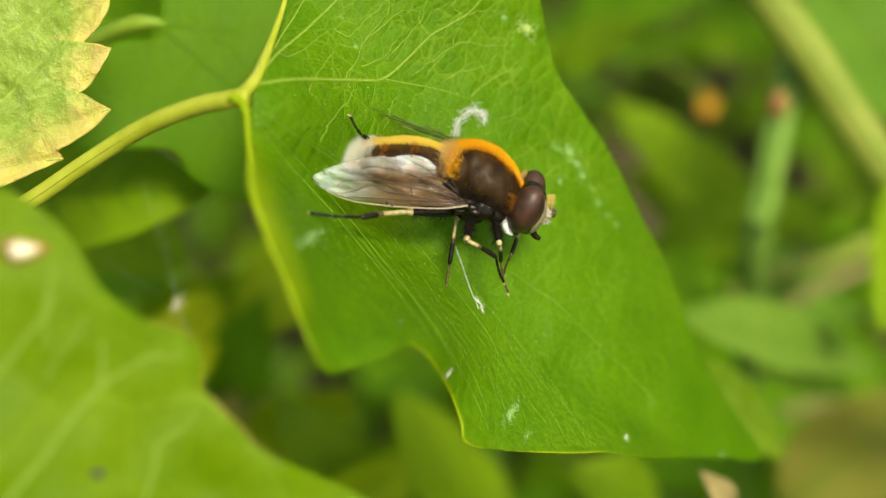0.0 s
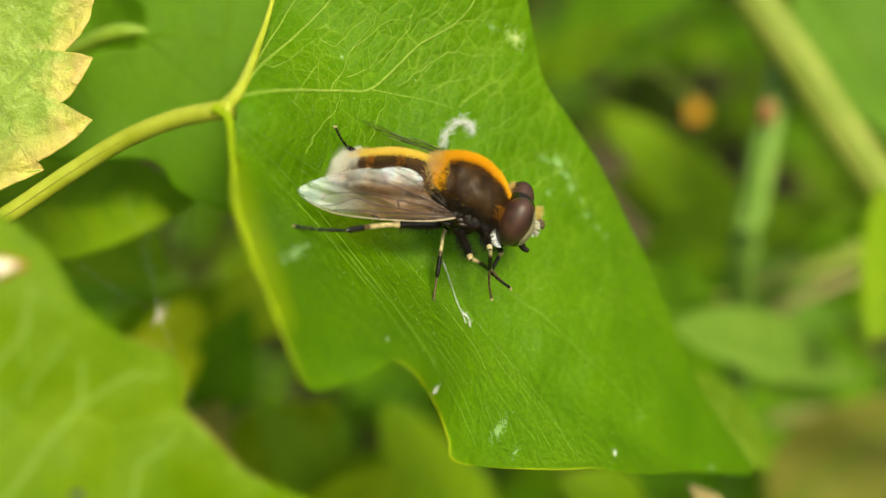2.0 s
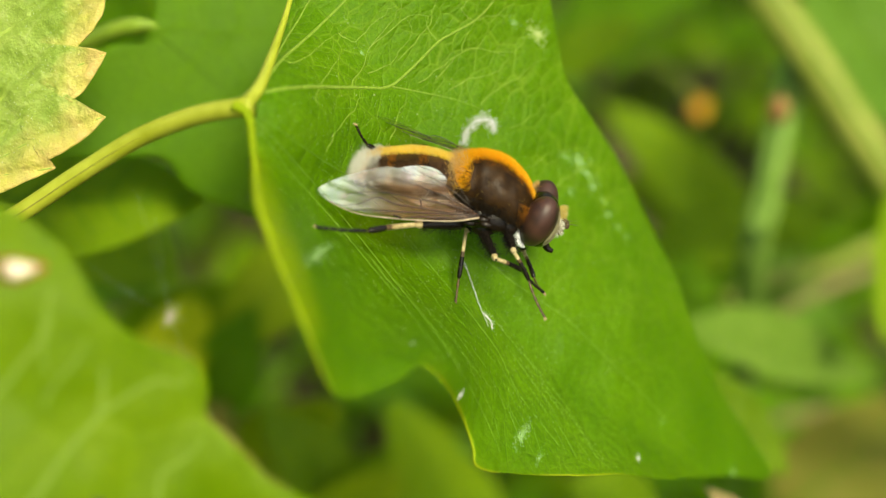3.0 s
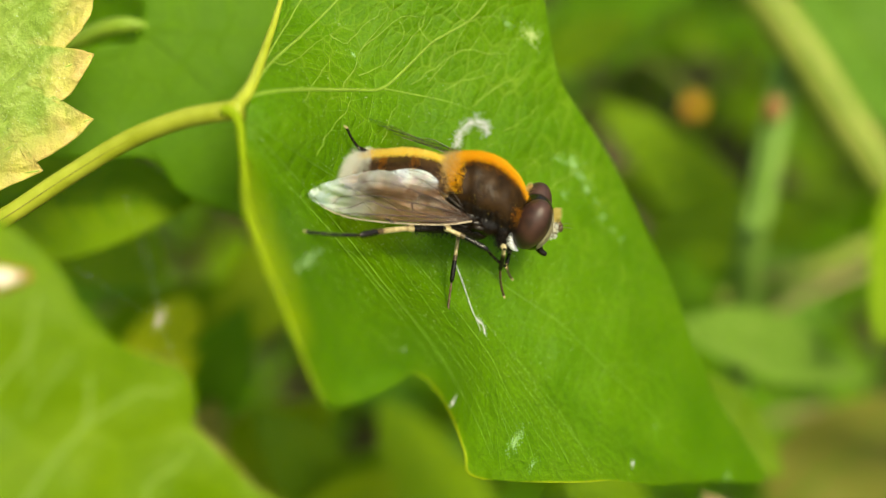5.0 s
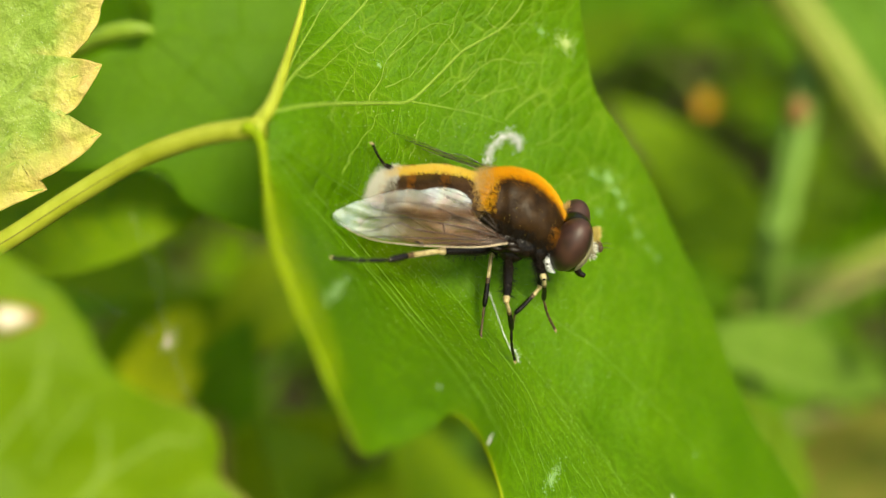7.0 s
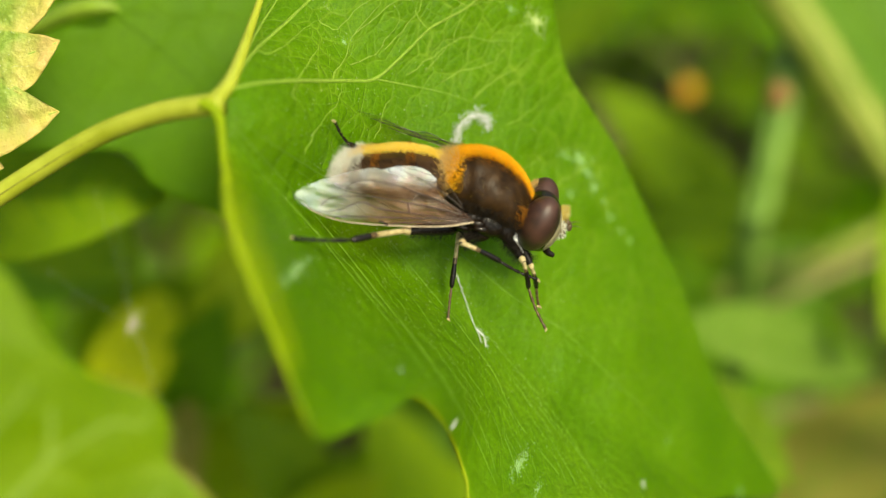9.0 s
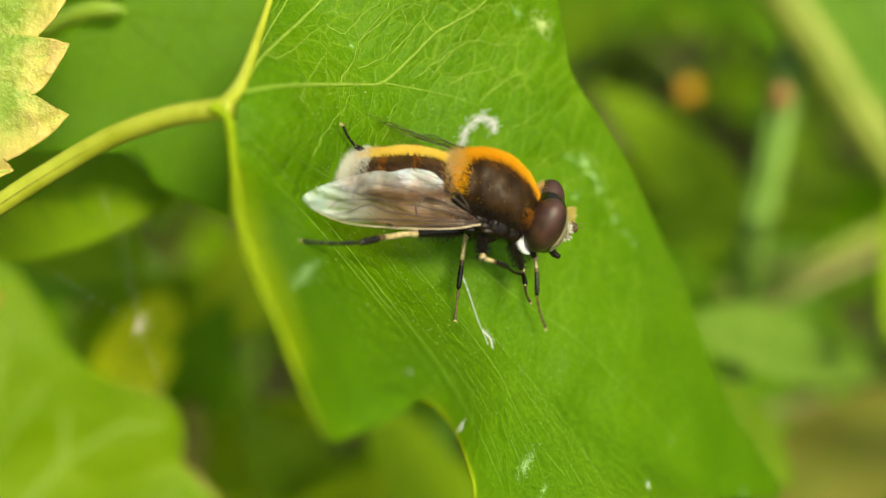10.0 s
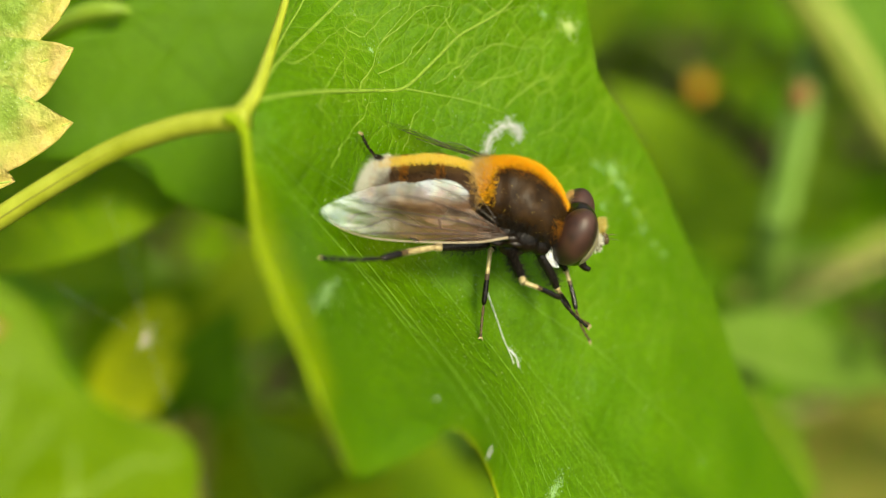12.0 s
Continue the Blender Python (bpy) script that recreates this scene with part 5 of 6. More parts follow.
def tarsus(parent, length, thick, at, colour):
    bm = bmesh.new()
    line, radii = [], []
    lengths = (0.0, 0.38, 0.56, 0.72, 0.84, 1.0)
    for i in range(5):
        u0, u1 = lengths[i], lengths[i + 1]
        for f, r in ((0.02, 0.5), (0.25, 0.8), (0.8, 1.0), (0.97, 0.6)):
            line.append(Vector((length * (u0 + (u1 - u0) * f), 0, -0.08 * math.sin((u0 + (u1 - u0) * f) * 3.1))) * MM)
            radii.append(thick * r * MM)
    tube(bm, line, radii, 8)
    t = part("tarsus", bm, colour, parent)
    cb = bmesh.new()
    for sgn in (1, -1):
        tube(cb, spline([Vector((length * 0.98, 0, 0)) * MM, Vector((length * 1.03, 0.08 * sgn, 0.03)) * MM, Vector((length + 0.14, 0.15 * sgn, -0.08)) * MM], 3), (0.05 * MM, 0.012 * MM), 6)
        bmesh.ops.create_uvsphere(cb, u_segments=8, v_segments=6, radius=0.055 * MM, matrix=Matrix.Translation(Vector((length + 0.04, 0.06 * sgn, -0.04)) * MM))
    part("claw", cb, LEG_PALE, t, "pale claws and pads")
    t.matrix_local = at
    return t


def leg(parent, hip, knee, ankle, toe, thick=0.26, pale=0.45, colour=None):
    """A standing or working leg from its joints; returns its three pieces."""
    h, k, a, t = (Vector(p) for p in (hip, knee, ankle, toe))
    return (femur(parent, (k - h).length, thick, aim(h, k)), tibia(parent, (a - k).length, thick * 0.55, aim(k, a), pale), tarsus(parent, (t - a).length, thick * 0.34, aim(a, t), colour or LEG_BLACK))


WING_EDGE = [(0.0, 0.0), (0.8, -0.16), (2.4, -0.22), (4.4, -0.22), (6.6, -0.02), (8.1, 0.42), (8.85, 0.98), (8.7, 1.42), (7.7, 1.95), (6.3, 2.45), (5.1, 2.72), (4.6, 2.66), (3.6, 2.88), (2.6, 2.75), (1.95, 2.25), (1.85, 1.6), (1.2, 0.95), (0.5, 0.5)]


def wing_lift(x, y):
    return 0.03 * math.sin(x * 1.1) * y + 0.05 * max(0.0, y - 0.7) * math.sin(x * 3.4 - y * 1.6) * math.exp(-((x - 3.2) / 1.9) ** 2) + 0.018 * math.sin(y * 5 + x * 0.7) + wave(x, y, 1.1, 0.07, 21) - 0.004 * x * x


def wing(parent, at, membrane, weight=1.0):
    bm = blade([(x, y * 0.93) for x, y in WING_EDGE], (4.0, 1.1), wing_lift, 26, 4, 0.025)
    veins = [
        ([(0, 0), (1.5, -0.26), (4.2, -0.30), (6.6, -0.12), (8.0, 0.35), (8.5, 0.85)], 0.060, 0.010, WING_VEIN_PALE),
        ([(0.1, 0.06), (1.6, -0.10), (3.2, -0.12), (4.3, -0.26)], 0.05, 0.03, WING_VEIN),
        ([(0.1, 0.12), (1.8, 0.12), (4.0, 0.10), (6.2, 0.10), (7.0, 0.02)], 0.05, 0.025, WING_VEIN),
        ([(1.6, 0.14), (3.0, 0.34), (4.6, 0.50), (5.6, 0.82), (6.6, 0.42), (7.6, 0.30), (8.2, 0.50)], 0.04, 0.02, WING_VEIN),
        ([(0.4, 0.3), (1.8, 0.62), (3.4, 0.86), (5.2, 1.10), (7.0, 1.0), (7.6, 0.55)], 0.05, 0.018, WING_VEIN),
        ([(3.2, 0.38), (3.25, 0.62), (3.3, 0.86)], 0.05, 0.05, WING_VEIN),
        ([(0.5, 0.4), (1.6, 0.95), (2.8, 1.35), (3.9, 1.70), (5.6, 1.90), (6.3, 1.55), (6.4, 1.12)], 0.045, 0.02, WING_VEIN),
        ([(2.8, 1.35), (3.0, 1.05), (3.1, 0.84)], 0.03, 0.03, WING_VEIN),
        ([(3.9, 1.70), (4.1, 2.0), (4.3, 2.55)], 0.03, 0.015, WING_VEIN),
        ([(0.5, 0.6), (1.4, 1.30), (2.5, 1.95), (3.4, 2.35), (3.9, 2.6)], 0.04, 0.018, WING_VEIN),
        ([(0.55, 0.75), (1.1, 1.5), (1.7, 2.2), (2.2, 2.6)], 0.03, 0.015, WING_VEIN),
        ([(4.25, -0.28), (4.5, -0.16), (4.7, -0.10)], 0.07, 0.06, CUTICLE),
    ]
    w = part("wing", bm, membrane, parent, "clear wing, brown-tinted at the base, with bluish sheen")
    for points, r0, r1, mat in veins:
        vb = tube(bmesh.new(), on_surface(points, wing_lift, 0.0, 5), (r0 * 0.9 * weight * MM, r1 * 0.95 * weight * MM), 6)
        part("wing_vein", vb, mat, w)
    w.matrix_local = at
    return w


def hoverfly():
    fly = tagged(new("hoverfly"), "furry dark brown and orange hoverfly standing on the green leaf", "hoverfly")
    fly.matrix_world = FLY
    rng = random.Random(3)
    part("thorax", THORAX.mesh(48, 56, 0.09, ((0.35, 0.03, 0.06), (0.62, 0.015, 0.03))), CUTICLE_THORAX, fly, "glossy dark brown thorax")
    part("abdomen", ABDOMEN.mesh(48, 48, 0.03, ((0.38, 0.02, 0.06), (0.58, 0.02, 0.06), (0.76, 0.02, 0.05))), CUTICLE_ABDOMEN, fly, "dark brown banded abdomen")
    scut = Loft([(-2.75, 0.75, 0.3, 0.2, 0.2), (-2.6, 0.95, 0.9, 0.42, 0.4), (-2.1, 1.15, 1.25, 0.55, 0.5), (-1.6, 1.3, 1.2, 0.5, 0.5), (-1.3, 1.3, 0.6, 0.3, 0.3)])
    part("scutellum", scut.mesh(16, 24), SCUTELLUM, fly, "orange scutellum")
    part("scutellum_tuft", scut.fur(rng, 1300, (0.05, 0.95), (0.0, 1.9), 0.62, (-0.5, 0, 0.1), 0.009, 0.32), HAIR_CREAM, fly, "cream and orange tuft of hair", "stuff")
    part("thorax_crest", THORAX.fur(rng, 7500, (0.12, 0.98), (0.0, 0.42), 0.33, (-0.45, 0, 0.35), 0.008, 0.2), HAIR_ORANGE, fly, "dense orange hair on the back", "stuff")
    part("thorax_shoulder", THORAX.fur(rng, 6500, (0.0, 0.33), (0.0, 1.5), 0.42, (-0.55, 0, 0.1), 0.007, 0.25), HAIR_ORANGE, fly, "orange side tuft by the wing base", "stuff")
    part("waist_ruff", THORAX.fur(rng, 1800, (0.0, 0.17), (0.2, 1.75), 0.62, (-0.7, 0, 0.0), 0.007, 0.3), HAIR_CREAM, fly, "pale ruff of hair before the abdomen", "stuff")
    part("thorax_fade", THORAX.fur(rng, 2000, (0.14, 0.95), (0.25, 0.62), 0.24, (-0.5, 0, 0.1), 0.007, 0.3), HAIR_RUST, fly, "rusty hair fading into the brown", "stuff")
    part("thorax_down", THORAX.fur(rng, 4200, (0.24, 0.97), (0.35, 2.3), 0.20, (-0.5, 0, -0.2), 0.005, 0.35), HAIR_BROWN, fly, "sparse brown hair on the flanks", "stuff")
    part("neck_hair", THORAX.fur(rng, 700, (0.70, 0.90), (1.2, 2.2), 0.36, (0.4, 0, -0.2), 0.009, 0.45), HAIR_RUST, fly, "rusty hair behind the head", "stuff")
    part("breast_hair", THORAX.fur(rng, 4200, (0.10, 0.90), (1.62, 3.14), 0.5, (-0.1, 0, -0.4), 0.010, 0.5), HAIR_BLACK, fly, "dark hair below", "stuff")
    for x, y, z, r in ((-0.6, -1.72, -1.05, 0.62), (0.35, -1.8, -1.15, 0.58), (1.1, -1.55, -1.35, 0.48), (-0.1, -1.62, -1.65, 0.5), (-1.3, -1.5, -0.7, 0.5)):
        bm = bmesh.new()
        bmesh.ops.create_icosphere(bm, subdivisions=3, radius=r * MM, matrix=Matrix.Translation(Vector((x, y, z)) * MM) @ Matrix.Rotation(x * 0.5, 4, "Y") @ Matrix.Diagonal((1.35, 0.45, 0.95, 1)))
        part("side_plate", bm, CUTICLE, fly, "glossy black side plate")
    pollen = bmesh.new()
    for _ in range(110):
        u, a = rng.uniform(0.3, 0.97), -abs(rng.gauss(1.2, 0.55))
        p, n = THORAX.at(u, a), THORAX.normal(u, a)
        grain(pollen, p + n * rng.uniform(0.06, 0.18) * MM, rng.uniform(0.008, 0.019) * MM)
    part("pollen", pollen, POLLEN, fly, "scattered golden pollen grains", "stuff")
    part("abdomen_gold", ABDOMEN.fur(rng, 5200, (0.05, 0.88), (0.0, 0.34), 0.27, (-0.7, 0, 0.25), 0.010, 0.2), HAIR_YELLOW, fly, "golden hair along the abdomen", "stuff")
    part("abdomen_brown", ABDOMEN.fur(rng, 1600, (0.10, 0.75), (0.6, 2.0), 0.3, (-0.7, 0, 0.0), 0.008, 0.3), HAIR_BROWN, fly, "brown hair on the abdomen's flanks", "stuff")
    for u in (0.37, 0.57, 0.75):
        part("abdomen_band", ABDOMEN.fur(rng, 420, (u - 0.03, u + 0.03), (0.25, 1.7), 0.3, (-0.7, 0, 0.0), 0.007, 0.25), HAIR_RUST, fly, "tan hair band at a segment's edge", "stuff")
    part("abdomen_tail", ABDOMEN.fur(rng, 2600, (0.64, 0.995), (0.0, 1.1), 0.5, (-0.35, 0, 0.15), 0.008, 0.25), HAIR_WHITE, fly, "whitish hair along the tail", "stuff")
    part("abdomen_blend", ABDOMEN.fur(rng, 900, (0.58, 0.88), (0.0, 0.5), 0.42, (-0.7, 0, 0.3), 0.0065, 0.25), HAIR_CREAM, fly, "cream hair between gold and white", "stuff")
    part("tail_fringe", ABDOMEN.fur(rng, 3400, (0.72, 0.999), (0.0, 1.75), 0.95, (-0.35, 0, 0.15), 0.0065, 0.30), HAIR_WHITE, fly, "whitish hair round the tip", "stuff")
    part("abdomen_cuff", ABDOMEN.fur(rng, 800, (0.05, 0.2), (0.2, 1.9), 0.5, (-0.4, 0, 0.1), 0.009, 0.4), HAIR_CREAM, fly, "pale hair at the waist", "stuff")

    # the head, with its eyes, face, feelers and mouth
    hx, hz = 2.85, -1.0
    head = bmesh.new()
    bmesh.ops.create_uvsphere(head, u_segments=36, v_segments=24, radius=MM, matrix=Matrix.Translation(((hx + 0.22) * MM, 0, (hz - 0.08) * MM)) @ Matrix.Diagonal((1.12, 1.6, 1.62, 1)))
    for f in head.faces:
        c = f.calc_center_median() / MM
        f.material_index = 1 if c.x > hx + 0.55 and c.z < hz + 0.7 else 0
    part("head", head, (CUTICLE, FACE), fly, "dark head with pale dusted front")
    face = Loft([(0.0, 0, 0.6, 0.6, 0.6), (0.5, 0, 0.62, 0.55, 0.75), (0.85, -0.1, 0.5, 0.4, 0.65), (1.05, -0.3, 0.25, 0.2, 0.35)])
    fb = face.mesh(14, 20)
    fb.transform(Matrix.Translation(((hx + 0.55) * MM, 0, (hz - 0.1) * MM)))
    fm = part("face", fb, FACE, fly, "pale yellow-grey face")
    beard = face.fur(rng, 500, (0.1, 0.95), (0.6, 3.1), 0.22, (0.3, 0, -0.1), 0.009, 0.4)
    beard.transform(Matrix.Translation(((hx + 0.55) * MM, 0, (hz - 0.1) * MM)))
    part("face_down", beard, HAIR_WHITE, fly, "short pale down on the face", "stuff")
    for sgn, name in ((-1, "eye"), (1, "eye")):
        eb = bmesh.new()
        m = Matrix.Translation(Vector((hx + 0.05, sgn * 0.92, hz + (0.28 if sgn > 0 else 0.08))) * MM) @ Matrix.Rotation(sgn * 0.22, 4, "Z") @ Matrix.Rotation(sgn * -0.25, 4, "X") @ Matrix.Rotation(0.30, 4, "Y") @ Matrix.Diagonal((0.98, 1.14, 1.66, 1))
        bmesh.ops.create_uvsphere(eb, u_segments=48, v_segments=32, radius=MM, matrix=m)
        part(name, eb, EYE, fly, "large red-brown compound eye")
        rim = []
        for k in range(15):
            a = 1.75 + k / 14 * 1.55
            rim.append(m @ (Vector((math.cos(a + 1.45), sgn * 0.34, math.sin(a + 1.45))) * MM * 1.06))
        rb = tube(bmesh.new(), rim, [0.31 * MM * math.sin(math.pi * (k + 0.7) / 15.4) for k in range(15)], 10)
        part("eye_rim", rb, ORBIT, fly, "white rim behind the eye")
    crown = Loft([(2.0, 0.0, 0.2, 0.3, 0.3), (2.5, 0.25, 0.35, 0.7, 0.6), (3.1, 0.3, 0.35, 0.65, 0.5), (3.7, 0.1, 0.3, 0.4, 0.4)])
    cb = crown.fur(rng, 260, (0.05, 0.40), (0.0, 1.1), 0.32, (0.1, 0, 0.2), 0.008, 0.4)
    part("crown_hair", cb, HAIR_CREAM, fly, "golden hair between the eyes", "stuff")
    tuft = bmesh.new()
    roots = []
    for _ in range(420):
        p = Vector((hx + 0.18 + 1.05 + rng.uniform(-0.15, 0.2), rng.uniform(-0.42, 0.42), hz + rng.uniform(0.25, 0.75)))
        d = Vector((rng.uniform(0.5, 1), rng.gauss(0, 0.45), rng.gauss(0.3, 0.5))).normalized() * rng.uniform(0.2, 0.48)
        roots.append((p * MM, (p + d) * MM))
    strands(tuft, roots, 0.018 * MM)
    part("face_tuft", tuft, HAIR_LEMON, fly, "lemon-yellow face hair dusted with pollen", "stuff")
    for sgn in (1, -1):
        ab = bmesh.new()
        tube(ab, [Vector((hx + 0.18 + 1.25, sgn * 0.14, hz + 0.22)) * MM, Vector((hx + 0.18 + 1.42, sgn * 0.18, hz + 0.12)) * MM, Vector((hx + 0.18 + 1.52, sgn * 0.2, hz + 0.0)) * MM], [0.08 * MM, 0.11 * MM, 0.1 * MM], 8)
        bmesh.ops.create_uvsphere(ab, u_segments=12, v_segments=8, radius=0.19 * MM, matrix=Matrix.Translation(Vector((hx + 0.18 + 1.56, sgn * 0.2, hz - 0.16)) * MM) @ Matrix.Diagonal((0.8, 0.6, 1.1, 1)))
        antenna = part("antenna", ab, LEG_TAN, fly, "short brown feeler")
        part("bristle", tube(bmesh.new(), spline([Vector((hx + 0.18 + 1.6, sgn * 0.24, hz - 0.05)) * MM, Vector((hx + 0.18 + 1.9, sgn * 0.32, hz + 0.02)) * MM, Vector((hx + 0.18 + 2.2, sgn * 0.36, hz + 0.0)) * MM], 4), (0.022 * MM, 0.006 * MM), 5), LEG_TAN, antenna)
    mb = tube(bmesh.new(), spline([Vector((hx + 0.6, 0, hz - 1.3)) * MM, Vector((hx + 0.9, 0, hz - 1.75)) * MM, Vector((hx + 1.25, 0, hz - 1.9)) * MM], 4), (0.26 * MM, 0.13 * MM), 10)
    part("mouthparts", mb, CUTICLE, fly, "short dark mouthparts")

    # wings, folded back like a low roof
    def wing_pose(root, tip, trail):
        x = (Vector(tip) - Vector(root)).normalized()
        y = Vector(trail)
        y = (y - x * y.dot(x)).normalized()
        z = x.cross(y)
        return Matrix.Translation(Vector(root) * MM) @ Matrix((x, y, z)).transposed().to_4x4()

    wing(fly, wing_pose((-0.52, -3.10, -0.54), (-9.24, -3.55, -1.45), (0, 0.30, 0.95)), WING)
    wing(fly, wing_pose((0.2, 2.0, 0.9), (-8.00, 3.26, 2.37), (0, -0.9, 0.44)), WING_THIN, 0.6)
    for sgn in (1, -1):
        hinge = bmesh.new()
        for k in range(9):
            spot = Vector((-0.48, -2.02, -1.08)) if sgn < 0 else Vector((0.2, 1.9, 0.9))
            spot += Vector((rng.uniform(-0.7, 0.5), rng.uniform(-0.15, 0.15), rng.uniform(-0.3, 0.3)))
            bmesh.ops.create_icosphere(hinge, subdivisions=2, radius=rng.uniform(0.14, 0.3) * MM, matrix=Matrix.Translation(spot * MM) @ Matrix.Diagonal((1.5, 0.8, 0.8, 1)))
        part("wing_hinge", hinge, CUTICLE, fly, "dark wing hinge")
    leg(fly, (-1.2, -1.4, -1.7), (-3.84, -2.97, -1.59), (-6.28, -5.30, -1.54), (-9.06, -7.26, -1.08), 0.34, 0.62)
    leg(fly, (-0.3, 0.8, -1.9), (-1.01, -0.11, -2.53), (-0.96, -0.98, -5.07), (-0.89, -1.68, -6.62), 0.26, 0.5, LEG_TAN)
    leg(fly, (-1.2, 1.0, -1.5), (-5.63, 2.36, 0.02), (-7.28, -0.25, 1.59), (-8.05, -1.23, 2.94), 0.26, 0.3, LEG_BLACK)
    working = {}
    working["right_middle"] = leg(fly, (-0.20, -1.30, -2.00), (-0.26, -4.19, -2.24), (1.61, -3.06, -3.37), (2.38, -2.00, -5.25), 0.27, 0.40, LEG_BLACK)
    working["right_front"] = leg(fly, (1.20, -1.00, -1.80), (1.63, -3.49, -2.41), (1.95, -2.25, -3.88), (2.76, -1.73, -5.97), 0.25, 0.32, LEG_TAN)
    working["left_front"] = leg(fly, (1.60, 0.60, -1.80), (2.86, 1.90, -3.53), (2.62, 0.07, -4.16), (2.44, 1.09, -5.98), 0.25, 0.32, LEG_TAN)
    return fly, working


HOVERFLY, WORKING_LEGS = hoverfly()
cam.data.dof.focus_object = HOVERFLY


# ---------------------------------------------------------------- movement
def tilted(degrees):
    """The fly's pose, leaning back on its hind feet by some degrees."""
    pivot = Matrix.Translation(Vector((-7.4, 2.0, 5.7)) * MM)
    return BANK @ pivot @ pose(0, 0, 0, 0, 0, degrees) @ pivot.inverted() @ BANK.inverted() @ FLY


def swing(rows, starts, t):
    """The way a leg piece points at t: it turns evenly between the given ends."""
    for k in range(len(rows) - 1):
        if t <= rows[k + 1][0] + 1e-6:
            a, b = (Vector(rows[j][1:]) - Vector(starts[j][1:]) for j in (k, k + 1))
            u = (t - rows[k][0]) / (rows[k + 1][0] - rows[k][0])
            u = u * u * (3 - 2 * u)
            turn = Quaternion().slerp(a.normalized().rotation_difference(b.normalized()), u)
            return (turn @ a).normalized() * (a.length + (b.length - a.length) * u)
    return Vector(rows[-1][1:]) - Vector(starts[-1][1:])


def work(name, hip, knees, ankles, toes):
    """Moves a working leg, joint by joint, so that its pieces stay joined; rows of (seconds, x, y, z) in the fly's space."""
    # between 3 and 5 s and between 7 and 9 s the rubbing goes on as before
    again = ((3.5, 2.5), (4.0, 2.0), (4.5, 1.5), (7.5, 6.5), (8.0, 10.0), (8.5, 9.5))
    knees, ankles, toes = (sorted(rows + [(t, *next(r[1:] for r in rows if r[0] == like)) for t, like in again]) for rows in (knees, ankles, toes))
    hips = [(row[0], *hip) for row in knees]
    paths = ([], [], [])
    for k in range(121):
        t, joint = k / 10, Vector(hip)
        for path, ends, starts in zip(paths, (knees, ankles, toes), (hips, knees, ankles)):
            way = swing(ends, starts, t)
            path.append((t, Matrix.Translation(joint * MM) @ Vector((1, 0, 0)).rotation_difference(way).to_matrix().to_4x4()))
            joint = joint + way
    for piece, path in zip(WORKING_LEGS[name], paths):
        walk(piece, path)


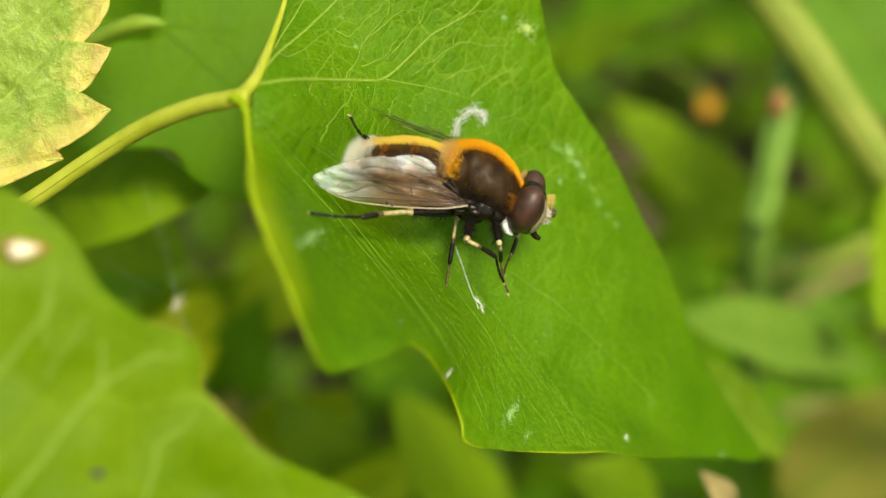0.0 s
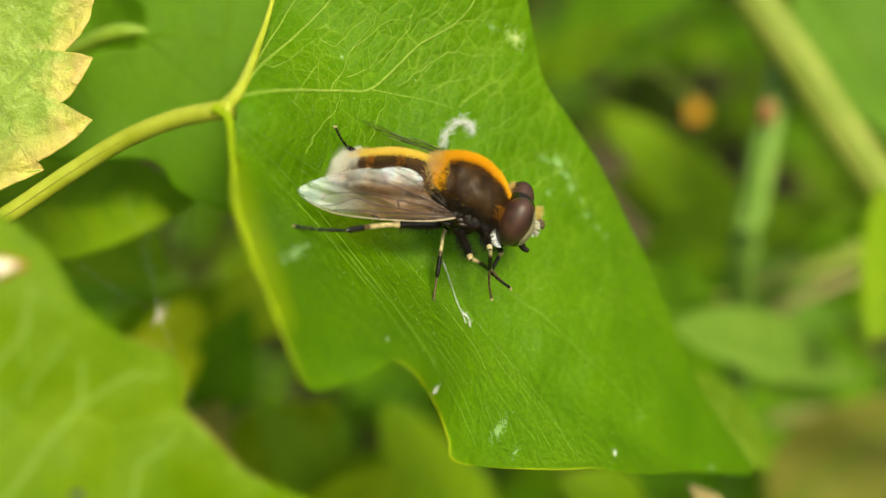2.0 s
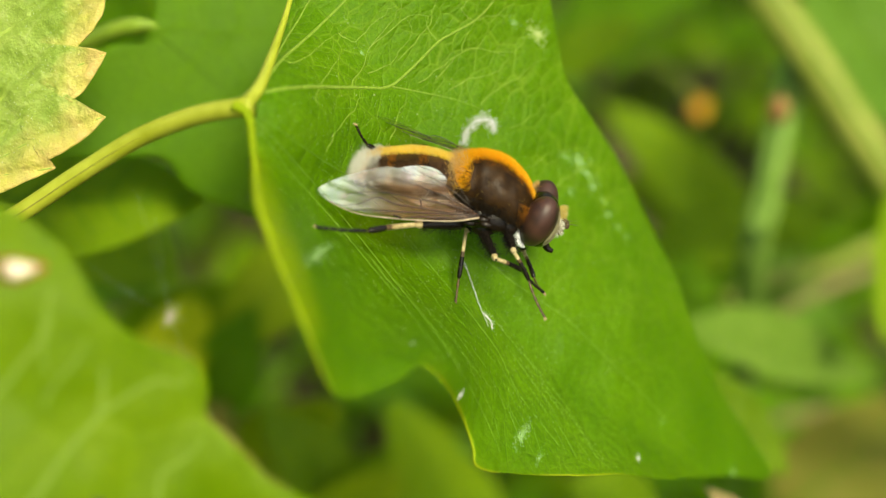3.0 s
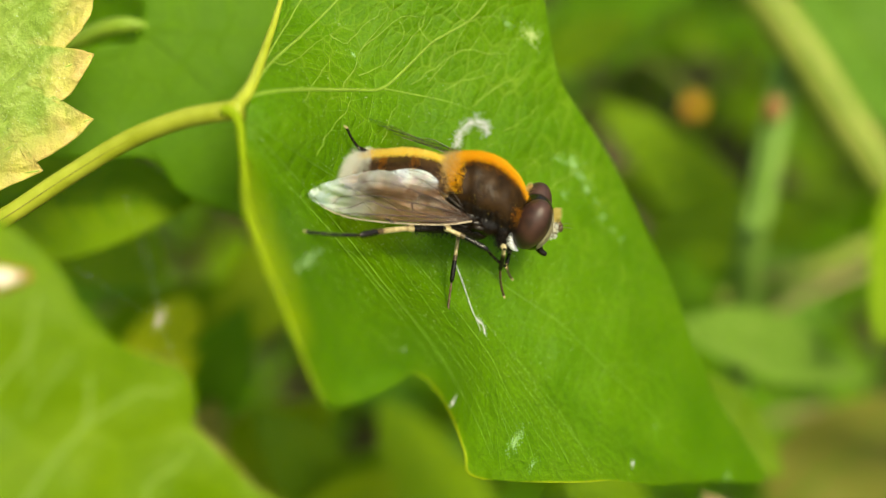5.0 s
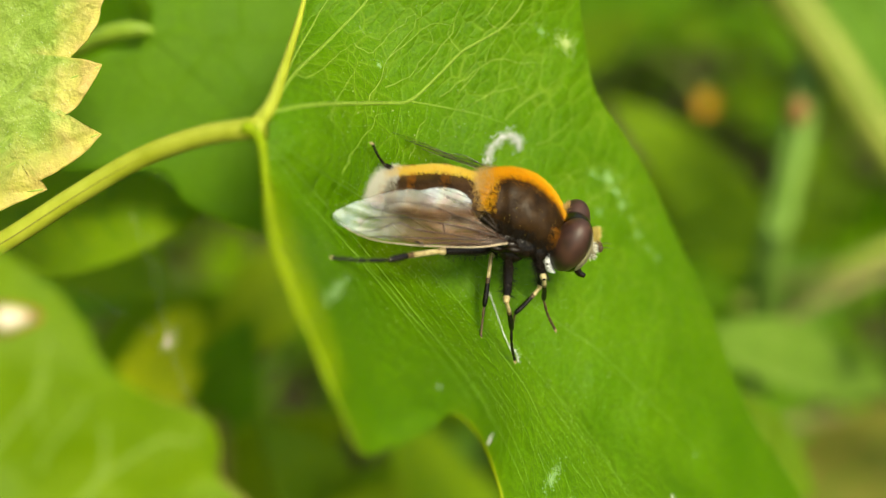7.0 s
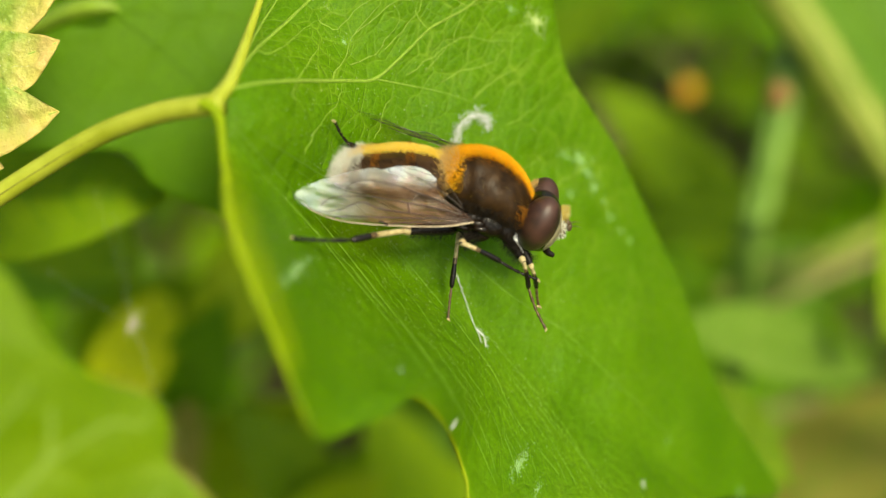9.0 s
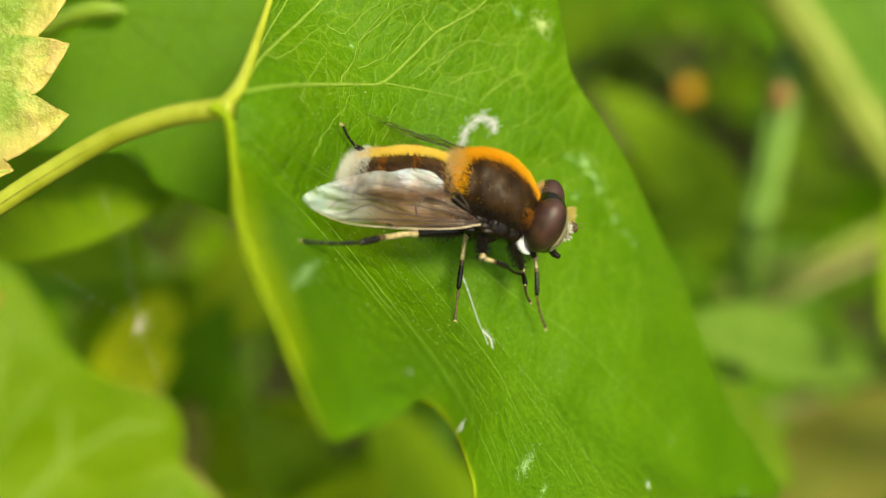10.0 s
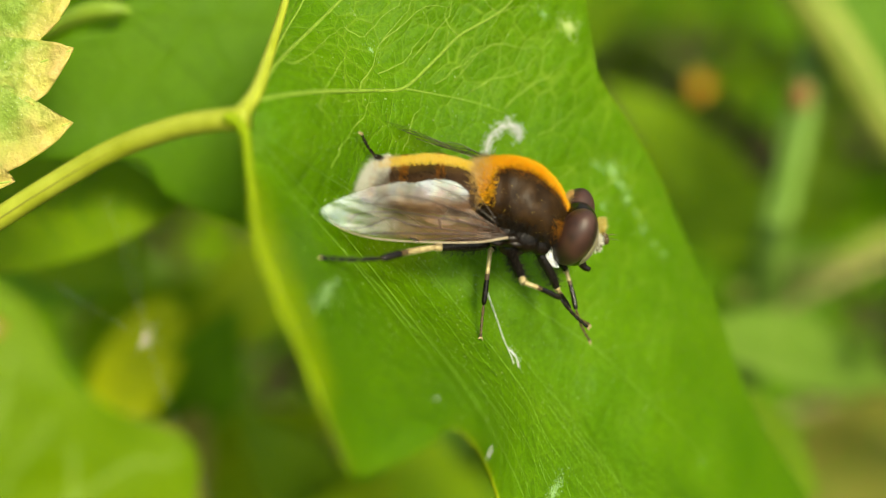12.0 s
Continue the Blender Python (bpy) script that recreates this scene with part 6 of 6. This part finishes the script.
def motions():
    walk(HOVERFLY, [(t, tilted(a)) for t, a in ((0, -0.4), (2.5, 0), (5.5, 0.5), (7, 0.9), (9, 1.5), (12, 2.2))])
    knees = [
        (0, -0.26, -4.19, -2.24), (0.5, -0.70, -4.11, -1.50), (1, 0.30, -4.08, -2.67), (1.5, 0.58, -4.05, -2.50),
        (2, 0.71, -4.02, -2.45), (2.5, -0.81, -4.13, -2.03), (3, 0.71, -4.02, -2.40), (5, -1.84, -3.50, -1.06),
        (5.5, 1.28, -3.52, -3.15), (6, 1.14, -3.55, -3.24), (6.5, 0.19, -4.00, -3.00), (7, -0.11, -3.84, -3.40),
        (9, -1.01, -4.01, -1.37), (9.5, 0.47, -4.09, -2.44), (10, -0.21, -4.20, -1.90), (10.5, 0.53, -4.07, -2.43),
        (11, -1.22, -3.91, -1.26), (11.5, -0.29, -4.19, -1.77), (12, 0.45, -4.11, -2.30),
    ]
    ankles = [
        (0, 1.61, -3.06, -3.37), (0.5, 1.63, -4.47, -2.18), (1, 1.88, -2.56, -3.76), (1.5, 2.34, -2.63, -3.46),
        (2, 1.76, -2.10, -3.57), (2.5, 0.96, -2.61, -2.77), (3, 2.37, -2.51, -3.39), (5, 0.50, -3.88, -1.70),
        (5.5, 3.24, -3.17, -4.58), (6, 2.60, -2.59, -4.95), (6.5, 1.29, -3.04, -4.96), (7, 0.54, -2.64, -5.43),
        (9, 1.08, -3.21, -2.36), (9.5, 1.93, -2.36, -3.39), (10, 1.27, -2.50, -2.88), (10.5, 1.78, -2.32, -3.59),
        (11, 1.12, -4.37, -1.84), (11.5, 1.61, -3.05, -2.83), (12, 2.45, -3.10, -3.30),
    ]
    toes = [
        (0, 2.38, -2.00, -5.25), (0.5, 3.11, -3.10, -3.27), (1, 3.74, -2.61, -5.11), (1.5, 3.57, -1.65, -5.14),
        (2, 3.37, -1.17, -4.91), (2.5, 1.96, -0.89, -3.92), (3, 3.94, -1.68, -4.84), (5, 1.77, -2.52, -3.05),
        (5.5, 5.02, -2.79, -5.98), (6, 4.00, -2.20, -6.73), (6.5, 2.44, -3.97, -6.72), (7, 1.11, -1.92, -7.54),
        (9, 3.19, -2.84, -3.20), (9.5, 2.75, -1.01, -5.06), (10, 2.19, -0.67, -3.91), (10.5, 3.38, -1.90, -5.18),
        (11, 3.19, -3.77, -2.63), (11.5, 3.33, -2.63, -4.29), (12, 4.12, -2.67, -4.82),
    ]
    work("right_middle", (-0.20, -1.30, -2.00), knees, ankles, toes)
    knees = [
        (0, 1.63, -3.49, -2.41), (0.5, 2.10, 0.04, -4.01), (1, 1.44, -3.57, -1.48), (1.5, 2.40, -0.34, -4.01),
        (2, 1.67, -3.56, -1.84), (2.5, 1.99, -0.12, -4.12), (3, 1.66, -3.55, -2.00), (5, 1.42, -3.58, -1.60),
        (5.5, 2.23, 0.08, -3.93), (6, 1.37, -3.54, -1.27), (6.5, 1.40, -3.59, -1.95), (7, 1.57, -3.57, -1.96),
        (9, 2.23, -3.37, -2.11), (9.5, 1.68, -3.55, -1.64), (10, 2.28, -0.03, -3.96), (10.5, 1.97, -3.45, -2.19),
        (11, 1.74, -3.50, -2.26), (11.5, 2.71, -0.13, -3.73), (12, 2.60, -0.65, -3.96),
    ]
    ankles = [
        (0, 1.95, -2.25, -3.88), (0.5, 2.86, -1.37, -5.13), (1, 1.80, -2.86, -3.26), (1.5, 3.24, -2.02, -4.54),
        (2, 1.93, -2.51, -3.47), (2.5, 2.39, -1.98, -4.55), (3, 2.78, -3.29, -3.58), (5, 1.51, -2.55, -3.25),
        (5.5, 3.36, -1.08, -5.02), (6, 0.87, -2.45, -2.80), (6.5, 1.20, -2.50, -3.56), (7, 1.90, -2.50, -3.55),
        (9, 2.82, -2.59, -3.81), (9.5, 2.22, -2.53, -3.21), (10, 2.36, -1.98, -3.91), (10.5, 2.25, -2.09, -3.56),
        (11, 2.38, -3.11, -4.06), (11.5, 2.87, -2.08, -3.73), (12, 3.06, -2.54, -4.03),
    ]
    toes = [
        (0, 2.76, -1.73, -5.97), (0.5, 3.74, -0.70, -7.15), (1, 2.99, -1.69, -4.84), (1.5, 4.41, -0.62, -5.93),
        (2, 2.40, -1.67, -5.56), (2.5, 3.17, -0.75, -6.32), (3, 4.03, -4.15, -5.31), (5, 2.07, -1.47, -5.20),
        (5.5, 4.67, 0.09, -6.50), (6, 0.76, -0.90, -4.50), (6.5, 1.53, -1.63, -5.66), (7, 2.90, -1.71, -5.47),
        (9, 4.03, -3.10, -5.70), (9.5, 3.21, -1.90, -5.19), (10, 2.95, -0.41, -5.50), (10.5, 3.41, -0.77, -5.03),
        (11, 3.48, -2.13, -5.82), (11.5, 3.63, -0.50, -5.23), (12, 4.40, -1.20, -5.34),
    ]
    work("right_front", (1.20, -1.00, -1.80), knees, ankles, toes)
    knees = [
        (0, 2.86, 1.90, -3.53), (0.5, 2.85, 1.95, -3.49), (1, 2.70, 1.92, -3.62), (1.5, 2.88, 1.77, -3.60),
        (2, 2.62, 1.49, -3.90), (2.5, 2.79, 1.62, -3.74), (3, 2.57, 1.72, -3.81), (5, 2.20, 1.98, -3.80),
        (5.5, 2.54, 2.05, -3.61), (6, 3.08, 1.29, -3.69), (6.5, 2.51, 1.51, -3.94), (7, 1.96, 0.80, -4.26),
        (9, 3.04, -0.31, -3.63), (9.5, 3.00, 1.30, -3.75), (10, 3.00, 1.35, -3.73), (10.5, 2.92, 1.66, -3.64),
        (11, 2.93, 1.65, -3.64), (11.5, 3.18, 1.32, -3.60), (12, 3.13, 1.20, -3.68),
    ]
    ankles = [
        (0, 2.62, 0.07, -4.16), (0.5, 3.30, 0.31, -4.45), (1, 2.07, 0.12, -4.02), (1.5, 2.54, -0.13, -3.90),
        (2, 2.15, -0.36, -4.28), (2.5, 1.98, -0.12, -4.05), (3, 3.35, 0.19, -4.73), (5, 1.99, 0.05, -3.89),
        (5.5, 1.79, 0.30, -4.03), (6, 1.39, 0.32, -3.60), (6.5, 0.77, 1.30, -4.79), (7, 0.85, 0.25, -5.77),
        (9, 3.61, 0.75, -5.16), (9.5, 2.69, -0.54, -4.30), (10, 3.35, 0.56, -5.47), (10.5, 3.03, -0.29, -3.62),
        (11, 3.18, -0.28, -3.55), (11.5, 2.75, -0.58, -3.68), (12, 3.80, 0.14, -5.18),
    ]
    toes = [
        (0, 2.44, 1.09, -5.98), (0.5, 3.22, 1.69, -6.03), (1, 2.27, 1.71, -5.37), (1.5, 2.95, 1.27, -5.41),
        (2, 3.48, 0.57, -5.61), (2.5, 2.68, 0.96, -5.71), (3, 4.19, 1.55, -6.09), (5, 2.55, 1.51, -5.28),
        (5.5, 1.71, -1.80, -3.94), (6, 1.27, 1.63, -5.24), (6.5, 0.35, -0.61, -5.57), (7, 1.08, 1.26, -7.59),
        (9, 3.68, -1.34, -5.28), (9.5, 2.86, 0.84, -5.87), (10, 4.19, 0.65, -7.40), (10.5, 3.66, 1.06, -5.11),
        (11, 3.87, 1.39, -4.61), (11.5, 3.42, 0.70, -5.20), (12, 4.88, 0.33, -6.97),
    ]
    work("left_front", (1.60, 0.60, -1.80), knees, ankles, toes)


motions()
